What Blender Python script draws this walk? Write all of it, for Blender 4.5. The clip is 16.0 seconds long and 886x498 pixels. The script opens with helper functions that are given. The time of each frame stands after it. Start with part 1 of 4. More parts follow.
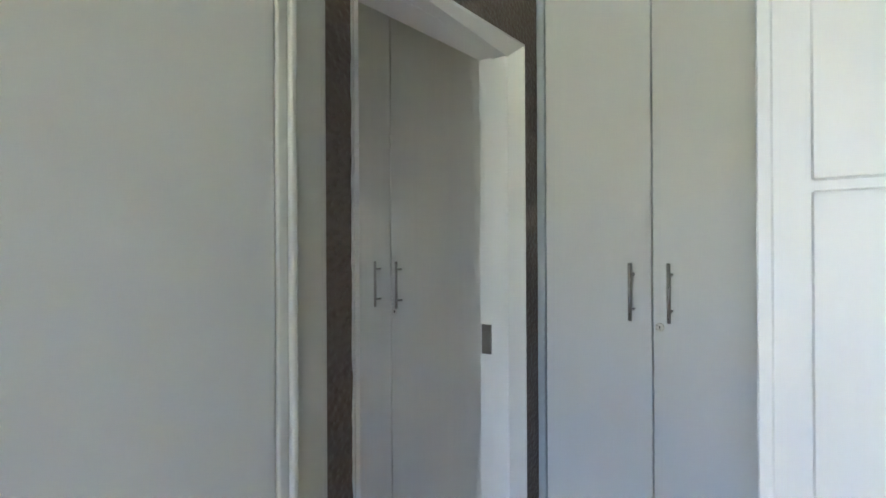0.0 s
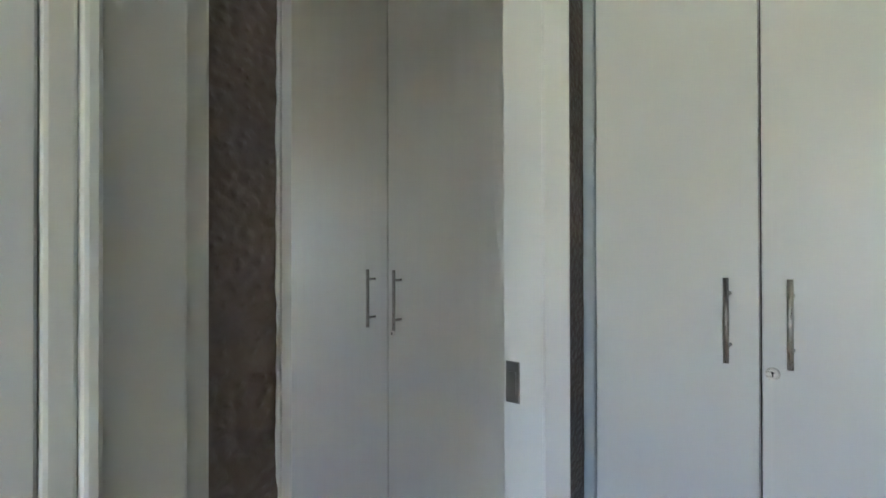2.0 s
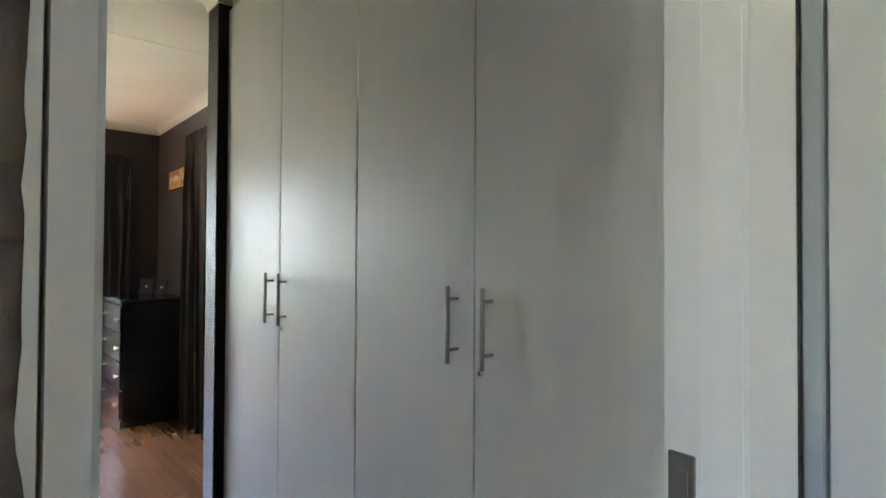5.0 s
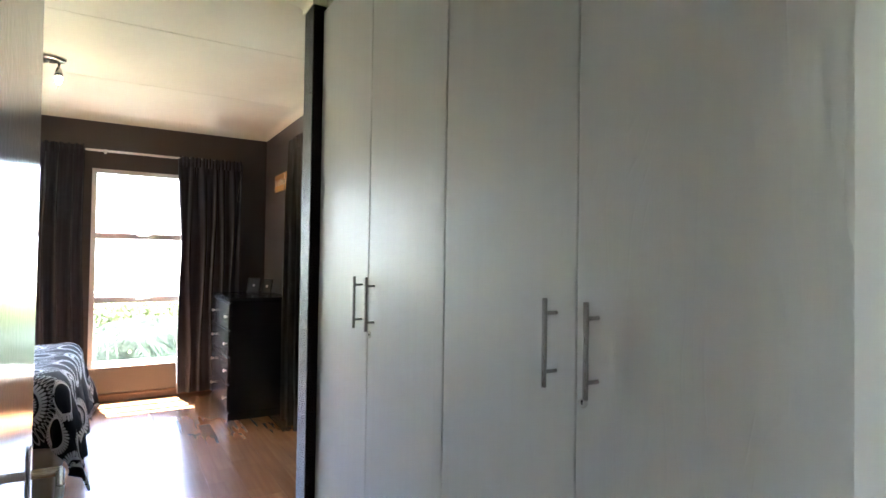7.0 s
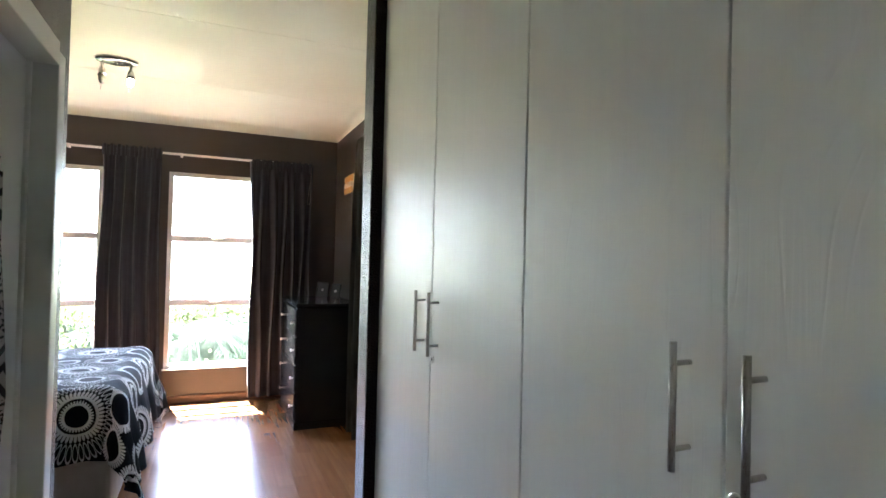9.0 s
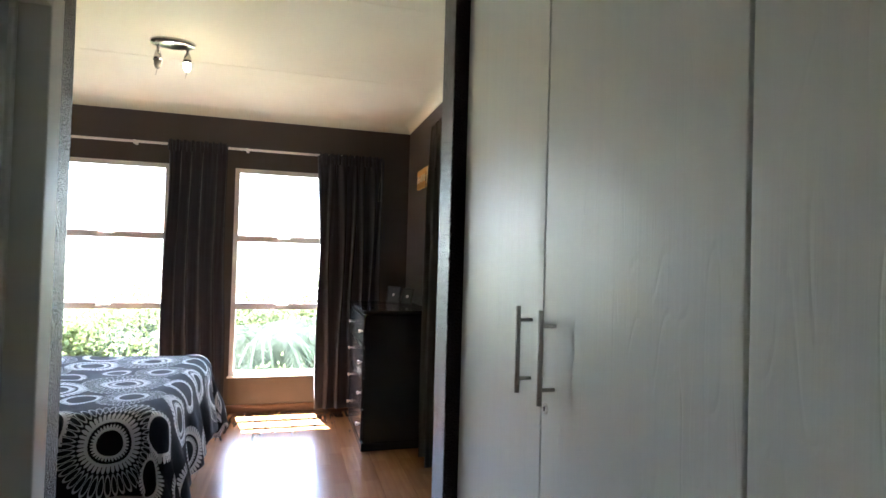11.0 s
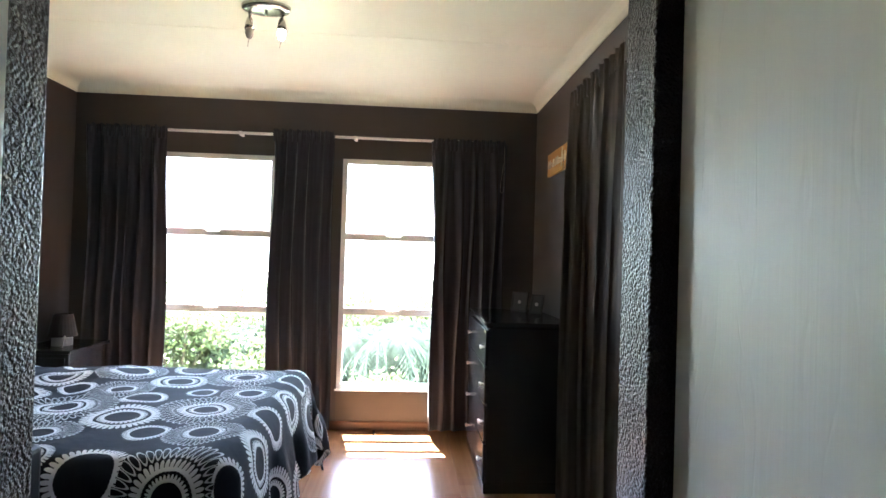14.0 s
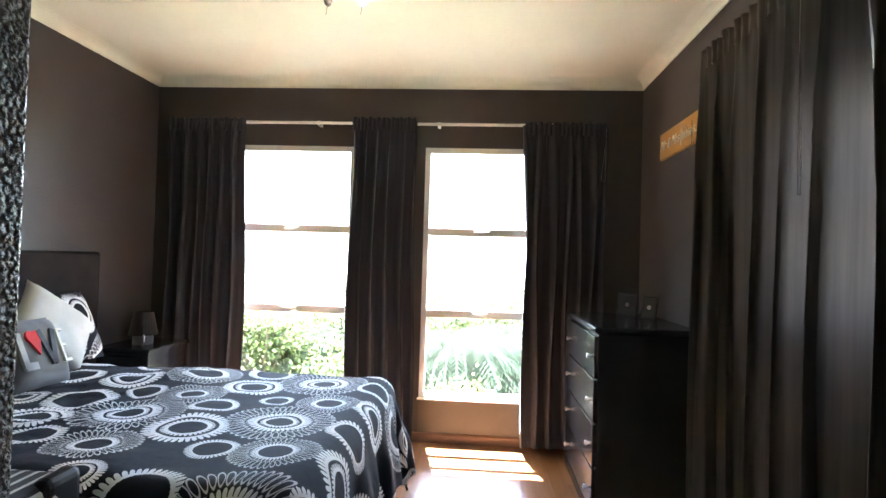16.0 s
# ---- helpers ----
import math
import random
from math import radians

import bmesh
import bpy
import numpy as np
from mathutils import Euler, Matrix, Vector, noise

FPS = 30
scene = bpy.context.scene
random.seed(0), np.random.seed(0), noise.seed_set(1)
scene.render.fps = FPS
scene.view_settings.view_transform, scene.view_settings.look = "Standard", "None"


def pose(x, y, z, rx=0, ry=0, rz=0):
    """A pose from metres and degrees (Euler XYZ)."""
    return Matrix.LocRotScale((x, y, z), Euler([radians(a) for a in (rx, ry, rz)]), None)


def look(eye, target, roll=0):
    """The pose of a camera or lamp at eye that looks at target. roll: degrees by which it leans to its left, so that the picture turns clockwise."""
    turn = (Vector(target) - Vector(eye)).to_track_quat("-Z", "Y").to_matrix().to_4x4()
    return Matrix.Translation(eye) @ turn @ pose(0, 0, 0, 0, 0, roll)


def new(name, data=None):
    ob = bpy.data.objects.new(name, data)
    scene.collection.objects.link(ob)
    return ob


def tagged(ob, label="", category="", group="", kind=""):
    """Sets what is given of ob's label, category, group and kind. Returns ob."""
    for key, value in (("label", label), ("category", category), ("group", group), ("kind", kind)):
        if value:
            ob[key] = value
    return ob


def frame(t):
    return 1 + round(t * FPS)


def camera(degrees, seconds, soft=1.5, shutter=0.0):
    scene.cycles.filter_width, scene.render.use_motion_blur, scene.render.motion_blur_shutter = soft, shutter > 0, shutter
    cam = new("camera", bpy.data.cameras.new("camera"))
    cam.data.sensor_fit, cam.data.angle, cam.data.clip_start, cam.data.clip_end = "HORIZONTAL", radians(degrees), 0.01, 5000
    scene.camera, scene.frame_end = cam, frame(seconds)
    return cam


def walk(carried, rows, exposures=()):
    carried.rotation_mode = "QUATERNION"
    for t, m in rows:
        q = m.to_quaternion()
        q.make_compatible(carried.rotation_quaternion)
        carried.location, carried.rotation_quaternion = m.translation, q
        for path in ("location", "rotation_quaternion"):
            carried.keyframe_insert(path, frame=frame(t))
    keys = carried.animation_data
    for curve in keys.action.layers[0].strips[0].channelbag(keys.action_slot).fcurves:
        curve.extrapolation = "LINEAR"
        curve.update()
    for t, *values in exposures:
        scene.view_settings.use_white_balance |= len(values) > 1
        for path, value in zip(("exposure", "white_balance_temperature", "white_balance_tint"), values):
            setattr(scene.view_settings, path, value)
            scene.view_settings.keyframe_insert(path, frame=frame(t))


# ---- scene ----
cam = camera(78.1, 16.0)
PATH = [
    (0, (0.098, 0.08, 1.387), (-1.127, 1.661, 1.391), -0.3),
    (0.5, (0.025, 0.212, 1.389), (-1.216, 1.78, 1.4), -0.3),
    (1, (-0.052, 0.318, 1.397), (-1.303, 1.879, 1.407), -0.3),
    (1.5, (-0.137, 0.409, 1.393), (-1.394, 1.965, 1.407), -0.1),
    (2, (-0.208, 0.506, 1.399), (-1.481, 2.049, 1.41), -0.1),
    (2.5, (-0.27, 0.587, 1.383), (-1.57, 2.106, 1.41), 0.1),
    (3, (-0.352, 0.657, 1.37), (-1.677, 2.154, 1.414), 0.6),
    (5.5, (-0.578, 0.883, 1.416), (-2.142, 2.129, 1.447), 0.3),
    (6, (-0.606, 0.908, 1.414), (-2.227, 2.079, 1.445), 0.5),
    (6.5, (-0.642, 0.94, 1.417), (-2.312, 2.041, 1.449), 0.6),
    (7, (-0.675, 0.968, 1.424), (-2.391, 1.995, 1.46), 0.9),
    (7.5, (-0.718, 0.999, 1.431), (-2.471, 1.959, 1.468), 1.1),
    (8, (-0.775, 1.024, 1.443), (-2.557, 1.932, 1.481), 1.1),
    (8.5, (-0.865, 1.071, 1.453), (-2.674, 1.924, 1.49), 1.1),
    (9, (-0.978, 1.137, 1.458), (-2.817, 1.922, 1.495), 1.4),
    (11.5, (-1.677, 1.272, 1.453), (-3.619, 1.748, 1.491), 1.6),
    (12, (-1.803, 1.28, 1.452), (-3.761, 1.688, 1.488), 1.6),
    (12.5, (-1.941, 1.297, 1.442), (-3.913, 1.628, 1.478), 1.6),
    (13, (-2.084, 1.304, 1.437), (-4.067, 1.567, 1.473), 1.7),
    (13.5, (-2.196, 1.31, 1.436), (-4.186, 1.507, 1.471), 1.7),
    (14, (-2.302, 1.313, 1.454), (-4.297, 1.442, 1.481), 1.7),
    (14.5, (-2.424, 1.304, 1.432), (-4.423, 1.354, 1.464), 1.7),
    (15, (-2.525, 1.287, 1.418), (-4.525, 1.27, 1.451), 1.7),
    (15.5, (-2.617, 1.239, 1.404), (-4.616, 1.164, 1.437), 1.7),
    (16, (-2.721, 1.198, 1.388), (-4.716, 1.06, 1.426), 1.7),
]
walk(cam, [(t, look(eye, target, roll)) for t, eye, target, roll in PATH], exposures=[(0.0, 5.5, 5700, 16), (3.0, 5.58, 5750, 16), (6.0, 5.55, 5800, 17), (9.0, 5.72, 5750, 15), (12.0, 5.12, 5700, 14), (13.5, 5.42, 5500, 12), (14.5, 5.54, 5500, 11), (16.0, 5.58, 5750, 11)])

# ---------------------------------------------------------------- world and light
SUN_DIR = Vector((0.76, 0.16, -2.25)).normalized()
SKY_STRENGTH, SUN_STRENGTH, HALL_LIGHT = 0.15, 4.6, 0.12
wd = bpy.data.worlds.new("sky")
scene.world = wd
wd.use_nodes = True
wn = wd.node_tree
sky = wn.nodes.new("ShaderNodeTexSky")
sky.sky_type = "NISHITA"
sky.sun_disc = False
sky.sun_elevation = math.asin(-SUN_DIR.z)
sky.sun_rotation = math.atan2(-SUN_DIR.x, -SUN_DIR.y)
sky.dust_density = 3.0
wn.links.new(sky.outputs[0], wn.nodes["Background"].inputs[0])
wn.nodes["Background"].inputs[1].default_value = SKY_STRENGTH

sun_data = bpy.data.lights.new("sun", "SUN")
sun_data.energy, sun_data.angle, sun_data.color = SUN_STRENGTH, radians(0.5), (1.0, 0.95, 0.86)
sun_ob = new("sun", sun_data)
sun_ob.matrix_world = look((0, 0, 30), Vector((0, 0, 30)) + SUN_DIR)

# added lamp for daylight from behind the walker, at an assumed, unseen window
hl = bpy.data.lights.new("hall_daylight_fill", "AREA")
hl.shape, hl.size, hl.size_y, hl.energy, hl.color = "RECTANGLE", 0.66, 1.1, HALL_LIGHT, (0.90, 0.92, 1.0)
hl_ob = new("hall_daylight_fill", hl)
hl_ob.matrix_world = look((0.37, -2.46, 1.42), (0.1, 1.0, 0.9))


# sky light in the opening of the curtained side window
sl = bpy.data.lights.new("side_window_light", "AREA")
sl.shape, sl.size, sl.size_y, sl.energy, sl.color = "RECTANGLE", 0.95, 0.68, 1.7, (0.90, 0.95, 1.0)
sl_ob = new("side_window_light", sl)
sl_ob.matrix_world = look((-4.275, 2.49, 1.595), (-4.275, 0.0, 1.5))


# ---------------------------------------------------------------- materials
def mat_new(name):
    m = bpy.data.materials.new(name)
    m.use_nodes = True
    return m, m.node_tree, m.node_tree.nodes["Principled BSDF"]


def nd(nt, kind, **values):
    n = nt.nodes.new(kind)
    for key, value in values.items():
        if key in n.inputs:
            n.inputs[key].default_value = value
        else:
            n.inputs[int(key[1:])].default_value = value
    return n


def lk(nt, a, b):
    nt.links.new(a, b)


def maths(nt, op, a, b=None, c=None):
    n = nt.nodes.new("ShaderNodeMath")
    n.operation = op
    for i, v in enumerate((a, b, c)):
        if v is None:
            continue
        if isinstance(v, (int, float)):
            n.inputs[i].default_value = v
        else:
            nt.links.new(v, n.inputs[i])
    return n.outputs[0]


def mixed(nt, fac, a, b):
    n = nt.nodes.new("ShaderNodeMix")
    n.data_type = "RGBA"
    for i, v in ((0, fac), (6, a), (7, b)):
        if isinstance(v, (tuple, int, float)):
            n.inputs[i].default_value = v if not isinstance(v, tuple) else (*v[:3], 1)
        else:
            nt.links.new(v, n.inputs[i])
    return n.outputs[2]


def coords(nt, scale=(1, 1, 1), world=False):
    src = nt.nodes.new("ShaderNodeNewGeometry").outputs["Position"] if world else nt.nodes.new("ShaderNodeTexCoord").outputs["Object"]
    mp = nt.nodes.new("ShaderNodeMapping")
    mp.inputs["Scale"].default_value = scale
    nt.links.new(src, mp.inputs["Vector"])
    return mp.outputs[0]


def noisy(nt, vec, scale, detail=4.0, rough=0.55):
    n = nd(nt, "ShaderNodeTexNoise", Scale=scale, Detail=detail, Roughness=rough)
    lk(nt, vec, n.inputs["Vector"])
    return n.outputs["Fac"]


def ramp(nt, fac, lo, hi, a=0.0, b=1.0):
    n = nt.nodes.new("ShaderNodeMapRange")
    for i, v in enumerate((lo, hi, a, b)):
        n.inputs[i + 1].default_value = v
    nt.links.new(fac, n.inputs[0])
    return n.outputs[0]


def bumped(nt, bs, height, strength, dist):
    b = nd(nt, "ShaderNodeBump", Strength=strength, Distance=dist)
    lk(nt, height, b.inputs["Height"])
    lk(nt, b.outputs[0], bs.inputs["Normal"])


def paint(name, col, rough, grain=0.0, dirt=0.06, bump_scale=60.0, bump=0.15, stretch=(1, 1, 1), spec=0.5):
    """Painted surface: brush grain, faint dirt at a larger scale, slight unevenness of gloss."""
    m, nt, bs = mat_new(name)
    v = coords(nt, stretch, world=True)
    big = noisy(nt, coords(nt, (1, 1, 1), world=True), 1.7, 3)
    fine = noisy(nt, v, bump_scale, 5)
    dark = tuple(c * (1 - dirt * 2.2) for c in col)
    base = mixed(nt, ramp(nt, big, 0.3, 0.7), dark, col)
    if grain:
        base = mixed(nt, ramp(nt, fine, 0.35, 0.65, 0, grain), base, tuple(c * 0.8 for c in col))
    lk(nt, base, bs.inputs["Base Color"])
    lk(nt, ramp(nt, big, 0.3, 0.7, rough * 1.15, rough * 0.88), bs.inputs["Roughness"])
    bs.inputs["Specular IOR Level"].default_value = spec
    bumped(nt, bs, fine, bump, 0.002)
    return m




def m_woodgrain(name, col, rough):
    """White paint over deep vertical oak grain, with cathedral figure and a fine pore."""
    m, nt, bs = mat_new(name)
    v = coords(nt, (1, 1, 1), world=True)
    big = noisy(nt, v, 1.7, 3)
    sway = noisy(nt, coords(nt, (5, 5, 0.9), world=True), 1.0, 2)
    figure = maths(nt, "FRACT", maths(nt, "MULTIPLY", sway, 16.0))
    figure = maths(nt, "PINGPONG", figure, 0.5)
    pore = noisy(nt, coords(nt, (170, 170, 3.0), world=True), 1.0, 5)
    streak = noisy(nt, coords(nt, (38, 38, 1.1), world=True), 1.0, 4)
    groove = maths(nt, "MULTIPLY", ramp(nt, figure, 0.0, 0.13, 1.0, 0.0), ramp(nt, streak, 0.42, 0.62))
    base = mixed(nt, ramp(nt, big, 0.3, 0.7), tuple(c * 0.94 for c in col), col)
    base = mixed(nt, ramp(nt, streak, 0.35, 0.7, 0, 0.10), base, tuple(c * 0.78 for c in col))
    lk(nt, base, bs.inputs["Base Color"])
    lk(nt, ramp(nt, streak, 0.3, 0.7, rough * 0.85, rough * 1.15), bs.inputs["Roughness"])
    h = maths(nt, "ADD", maths(nt, "MULTIPLY", pore, 0.5), maths(nt, "SUBTRACT", maths(nt, "MULTIPLY", streak, 0.7), maths(nt, "MULTIPLY", groove, 0.55)))
    bumped(nt, bs, h, 0.34, 0.003)
    return m


M_DOOR = m_woodgrain("cupboard_paint", (0.77, 0.76, 0.71), 0.43)
M_PLAIN = paint("plain_cupboard_paint", (0.74, 0.74, 0.72), 0.33, grain=0.03, dirt=0.03, bump_scale=1.0, bump=0.12, stretch=(60, 60, 3.0))
M_FRAME = paint("gloss_white_paint", (0.76, 0.76, 0.73), 0.37, dirt=0.01, bump_scale=25, bump=0.12)
# cream of the hall door; also dims the white bathroom door
M_CREAM = paint("cream_and_dimmed_white_paint", (0.57, 0.575, 0.52), 0.38, dirt=0.03, bump_scale=14, bump=0.08)
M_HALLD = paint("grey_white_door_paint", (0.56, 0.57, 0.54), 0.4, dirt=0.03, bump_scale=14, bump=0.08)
M_LEAF = paint("satin_door_paint", (0.62, 0.61, 0.55), 0.14, dirt=0.05, bump_scale=55, bump=0.35)
M_PANEL = paint("white_panel_paint", (0.72, 0.74, 0.75), 0.4, dirt=0.02, bump_scale=30, bump=0.05)
# weathered white; the grey-blue also carries the cupboard frame's shade
M_SHADE = paint("weathered_shaded_white_paint", (0.50, 0.55, 0.58), 0.45, grain=0.3, dirt=0.12, bump_scale=1.0, bump=0.5, stretch=(60, 60, 3))
M_CEIL = paint("ceiling_paint", (0.73, 0.71, 0.55), 0.7, dirt=0.02, bump_scale=90, bump=0.06)
M_HALLW = paint("hall_wall_paint", (0.70, 0.69, 0.66), 0.6, dirt=0.04, bump_scale=70, bump=0.2)
# near-black for plank joints and for painted shade inside door gaps
M_GAP_DARK = paint("shadow_gap_dark", (0.04, 0.038, 0.035), 0.8, dirt=0.02)


def plaster(name, col, rough, scale, strength, dist, grit=0.5, spec=0.5):
    """Brown wall paint over a trowelled, pebbly plaster."""
    m, nt, bs = mat_new(name)
    v = coords(nt, (1, 1, 1.1), world=True)
    vo = nd(nt, "ShaderNodeTexVoronoi", Scale=scale, Randomness=1.0)
    vo.feature = "SMOOTH_F1"
    warp = nd(nt, "ShaderNodeTexNoise", Scale=scale * 0.6, Detail=3.0)
    lk(nt, v, warp.inputs["Vector"])
    mx = nt.nodes.new("ShaderNodeVectorMath")
    mx.operation = "MULTIPLY_ADD"
    lk(nt, warp.outputs["Color"], mx.inputs[0])
    mx.inputs[1].default_value = (0.5 / scale, 0.5 / scale, 0.5 / scale)
    lk(nt, v, mx.inputs[2])
    lk(nt, mx.outputs[0], vo.inputs["Vector"])
    small = noisy(nt, v, scale * 2.2, 4)
    h = maths(nt, "ADD", maths(nt, "MULTIPLY", vo.outputs["Distance"], -1.0), maths(nt, "MULTIPLY", small, grit))
    bs.inputs["Specular IOR Level"].default_value = spec
    big = noisy(nt, v, 1.3, 3)
    lk(nt, mixed(nt, ramp(nt, big, 0.3, 0.7), tuple(c * 0.82 for c in col), col), bs.inputs["Base Color"])
    lk(nt, ramp(nt, small, 0.3, 0.7, rough * 0.85, rough * 1.2), bs.inputs["Roughness"])
    bumped(nt, bs, h, strength, dist)
    return m


M_BROWN = plaster("brown_textured_wall", (0.066, 0.053, 0.047), 0.46, 120.0, 0.45, 0.004, spec=0.35)
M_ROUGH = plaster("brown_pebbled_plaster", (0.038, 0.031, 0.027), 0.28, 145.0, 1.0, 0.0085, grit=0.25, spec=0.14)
M_HALLB = plaster("taupe_hall_wall", (0.160, 0.126, 0.104), 0.45, 72.0, 0.9, 0.008, grit=0.15)


def m_floor():
    m, nt, bs = mat_new("laminate_oak_plank")
    v = coords(nt, (2.0, 26.0, 26.0), world=True)
    info = nt.nodes.new("ShaderNodeObjectInfo")
    off = nt.nodes.new("ShaderNodeVectorMath")
    off.operation = "ADD"
    lk(nt, v, off.inputs[0])
    rnd = nt.nodes.new("ShaderNodeCombineXYZ")
    lk(nt, maths(nt, "MULTIPLY", info.outputs["Random"], 37.0), rnd.inputs[0])
    lk(nt, maths(nt, "MULTIPLY", info.outputs["Random"], 91.0), rnd.inputs[1])
    lk(nt, rnd.outputs[0], off.inputs[1])
    g = noisy(nt, off.outputs[0], 1.0, 6, 0.6)
    wv = noisy(nt, off.outputs[0], 4.0, 3, 0.5)
    # two printed strips to a plank, each cut into staves of its own tone
    pos = nt.nodes.new("ShaderNodeSeparateXYZ")
    lk(nt, nt.nodes.new("ShaderNodeNewGeometry").outputs["Position"], pos.inputs[0])
    strip = maths(nt, "FLOOR", maths(nt, "DIVIDE", maths(nt, "ADD", pos.outputs[1], 1.39), 0.096))
    lead = maths(nt, "FRACT", maths(nt, "MULTIPLY", maths(nt, "SINE", maths(nt, "MULTIPLY", strip, 12.9)), 43.7))
    along = maths(nt, "ADD", maths(nt, "DIVIDE", pos.outputs[0], 0.55), lead)
    key = nt.nodes.new("ShaderNodeCombineXYZ")
    lk(nt, strip, key.inputs[0])
    lk(nt, maths(nt, "FLOOR", along), key.inputs[1])
    wn_ = nt.nodes.new("ShaderNodeTexWhiteNoise")
    wn_.noise_dimensions = "2D"
    lk(nt, key.outputs[0], wn_.inputs["Vector"])
    tone = wn_.outputs["Value"]
    c1 = mixed(nt, ramp(nt, g, 0.3, 0.7), (0.31, 0.142, 0.060), (0.45, 0.225, 0.098))
    c2 = mixed(nt, ramp(nt, tone, 0, 1, 0.0, 0.6), c1, (0.245, 0.100, 0.038))
    c2 = mixed(nt, ramp(nt, info.outputs["Random"], 0, 1, 0.0, 0.3), c2, (0.26, 0.11, 0.043))
    lk(nt, mixed(nt, ramp(nt, wv, 0.5, 0.75, 0, 0.25), c2, (0.27, 0.118, 0.048)), bs.inputs["Base Color"])
    lk(nt, ramp(nt, g, 0.2, 0.8, 0.238, 0.248), bs.inputs["Roughness"])
    bs.inputs["Specular IOR Level"].default_value = 0.95
    bs.inputs["Coat Weight"].default_value = 0.6
    bs.inputs["Coat Roughness"].default_value = 0.24
    return m


M_FLOOR = m_floor()


def metal(name, col, rough, stretch=(1, 1, 60)):
    m, nt, bs = mat_new(name)
    f = noisy(nt, coords(nt, stretch), 30.0, 3)
    lk(nt, mixed(nt, f, tuple(c * 0.85 for c in col), col), bs.inputs["Base Color"])
    bs.inputs["Metallic"].default_value = 1.0
    lk(nt, ramp(nt, f, 0.3, 0.7, rough * 0.8, rough * 1.25), bs.inputs["Roughness"])
    return m


M_STEEL = metal("brushed_steel", (0.50, 0.48, 0.44), 0.30, (60, 60, 2))
M_CHROME = metal("satin_nickel", (0.62, 0.59, 0.54), 0.22)
M_BRASS = metal("aged_steel_plate", (0.34, 0.33, 0.31), 0.35)
M_KNOB = metal("nickel_knob", (0.86, 0.83, 0.77), 0.3)


def cloth(name, col, col2, rough=0.85, scale=400.0, trans=0.0, sheen=0.15, spec=0.3, streak=False):
    m, nt, bs = mat_new(name)
    v = coords(nt)
    f = noisy(nt, coords(nt, (38, 38, 1.4)), 1.0, 5) if streak else noisy(nt, v, 9.0, 5)
    weave = noisy(nt, v, scale, 2)
    lk(nt, mixed(nt, ramp(nt, f, 0.3, 0.7), col, col2), bs.inputs["Base Color"])
    bs.inputs["Roughness"].default_value = rough
    bs.inputs["Sheen Weight"].default_value = sheen
    bs.inputs["Specular IOR Level"].default_value = spec
    bumped(nt, bs, weave, 0.3, 0.001)
    if trans:
        tr = nt.nodes.new("ShaderNodeBsdfTranslucent")
        tr.inputs[0].default_value = (*[c * 1.6 for c in col2], 1)
        mx = nt.nodes.new("ShaderNodeMixShader")
        mx.inputs[0].default_value = trans
        out = nt.nodes["Material Output"]
        lk(nt, bs.outputs[0], mx.inputs[1])
        lk(nt, tr.outputs[0], mx.inputs[2])
        lk(nt, mx.outputs[0], out.inputs[0])
    return m


# blue cast put into the dark brown cloth stands in for window bloom
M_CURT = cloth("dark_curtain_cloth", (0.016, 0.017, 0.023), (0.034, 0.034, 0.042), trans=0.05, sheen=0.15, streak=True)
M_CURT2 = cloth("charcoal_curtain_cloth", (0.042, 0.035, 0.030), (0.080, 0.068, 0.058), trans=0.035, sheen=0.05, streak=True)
M_BASE = cloth("pale_bed_base_cloth", (0.42, 0.39, 0.36), (0.52, 0.49, 0.45))
M_HEAD = cloth("dark_headboard_cloth", (0.014, 0.012, 0.012), (0.022, 0.018, 0.017), sheen=0.0, spec=0.08)
M_CUSH1 = cloth("ivory_cushion_cloth", (0.48, 0.47, 0.42), (0.56, 0.545, 0.49), scale=200)
M_CUSH2 = cloth("grey_linen_cushion", (0.105, 0.10, 0.093), (0.155, 0.145, 0.135), scale=160)
M_RED = cloth("red_felt", (0.55, 0.02, 0.025), (0.62, 0.03, 0.03))
M_FELTD = cloth("dark_grey_felt", (0.045, 0.045, 0.05), (0.07, 0.07, 0.075))
M_FELTL = cloth("pale_felt", (0.28, 0.275, 0.26), (0.38, 0.37, 0.35))
M_LEATHER = cloth("black_leather", (0.012, 0.012, 0.013), (0.02, 0.02, 0.02), rough=0.4, sheen=0.0)
M_SHADEL = cloth("dark_lampshade_cloth", (0.012, 0.009, 0.008), (0.018, 0.013, 0.011))
M_BLACK = paint("black_satin_furniture", (0.022, 0.021, 0.021), 0.2, dirt=0.1, bump_scale=1.0, bump=0.12, stretch=(3, 60, 60))
M_BLACK2 = paint("black_matt_plastic", (0.012, 0.012, 0.012), 0.45)
M_SIGN = paint("golden_pine", (0.58, 0.29, 0.055), 0.4, grain=0.5, dirt=0.08, bump_scale=1.0, bump=0.2, stretch=(3, 40, 40))
M_WHITE = paint("white_lettering", (0.70, 0.64, 0.50), 0.6)
M_WINF = paint("white_steel_window_paint", (0.86, 0.83, 0.76), 0.35, grain=0.25, dirt=0.08, bump_scale=45, bump=0.2)
M_SILLW = paint("ochre_wall_below_window", (0.078, 0.062, 0.040), 0.5, dirt=0.1, bump_scale=40, bump=0.3)
M_PHOTO = paint("photograph_paper", (0.03, 0.03, 0.03), 0.3)
M_CORD = paint("pale_cord", (0.20, 0.18, 0.16), 0.6)


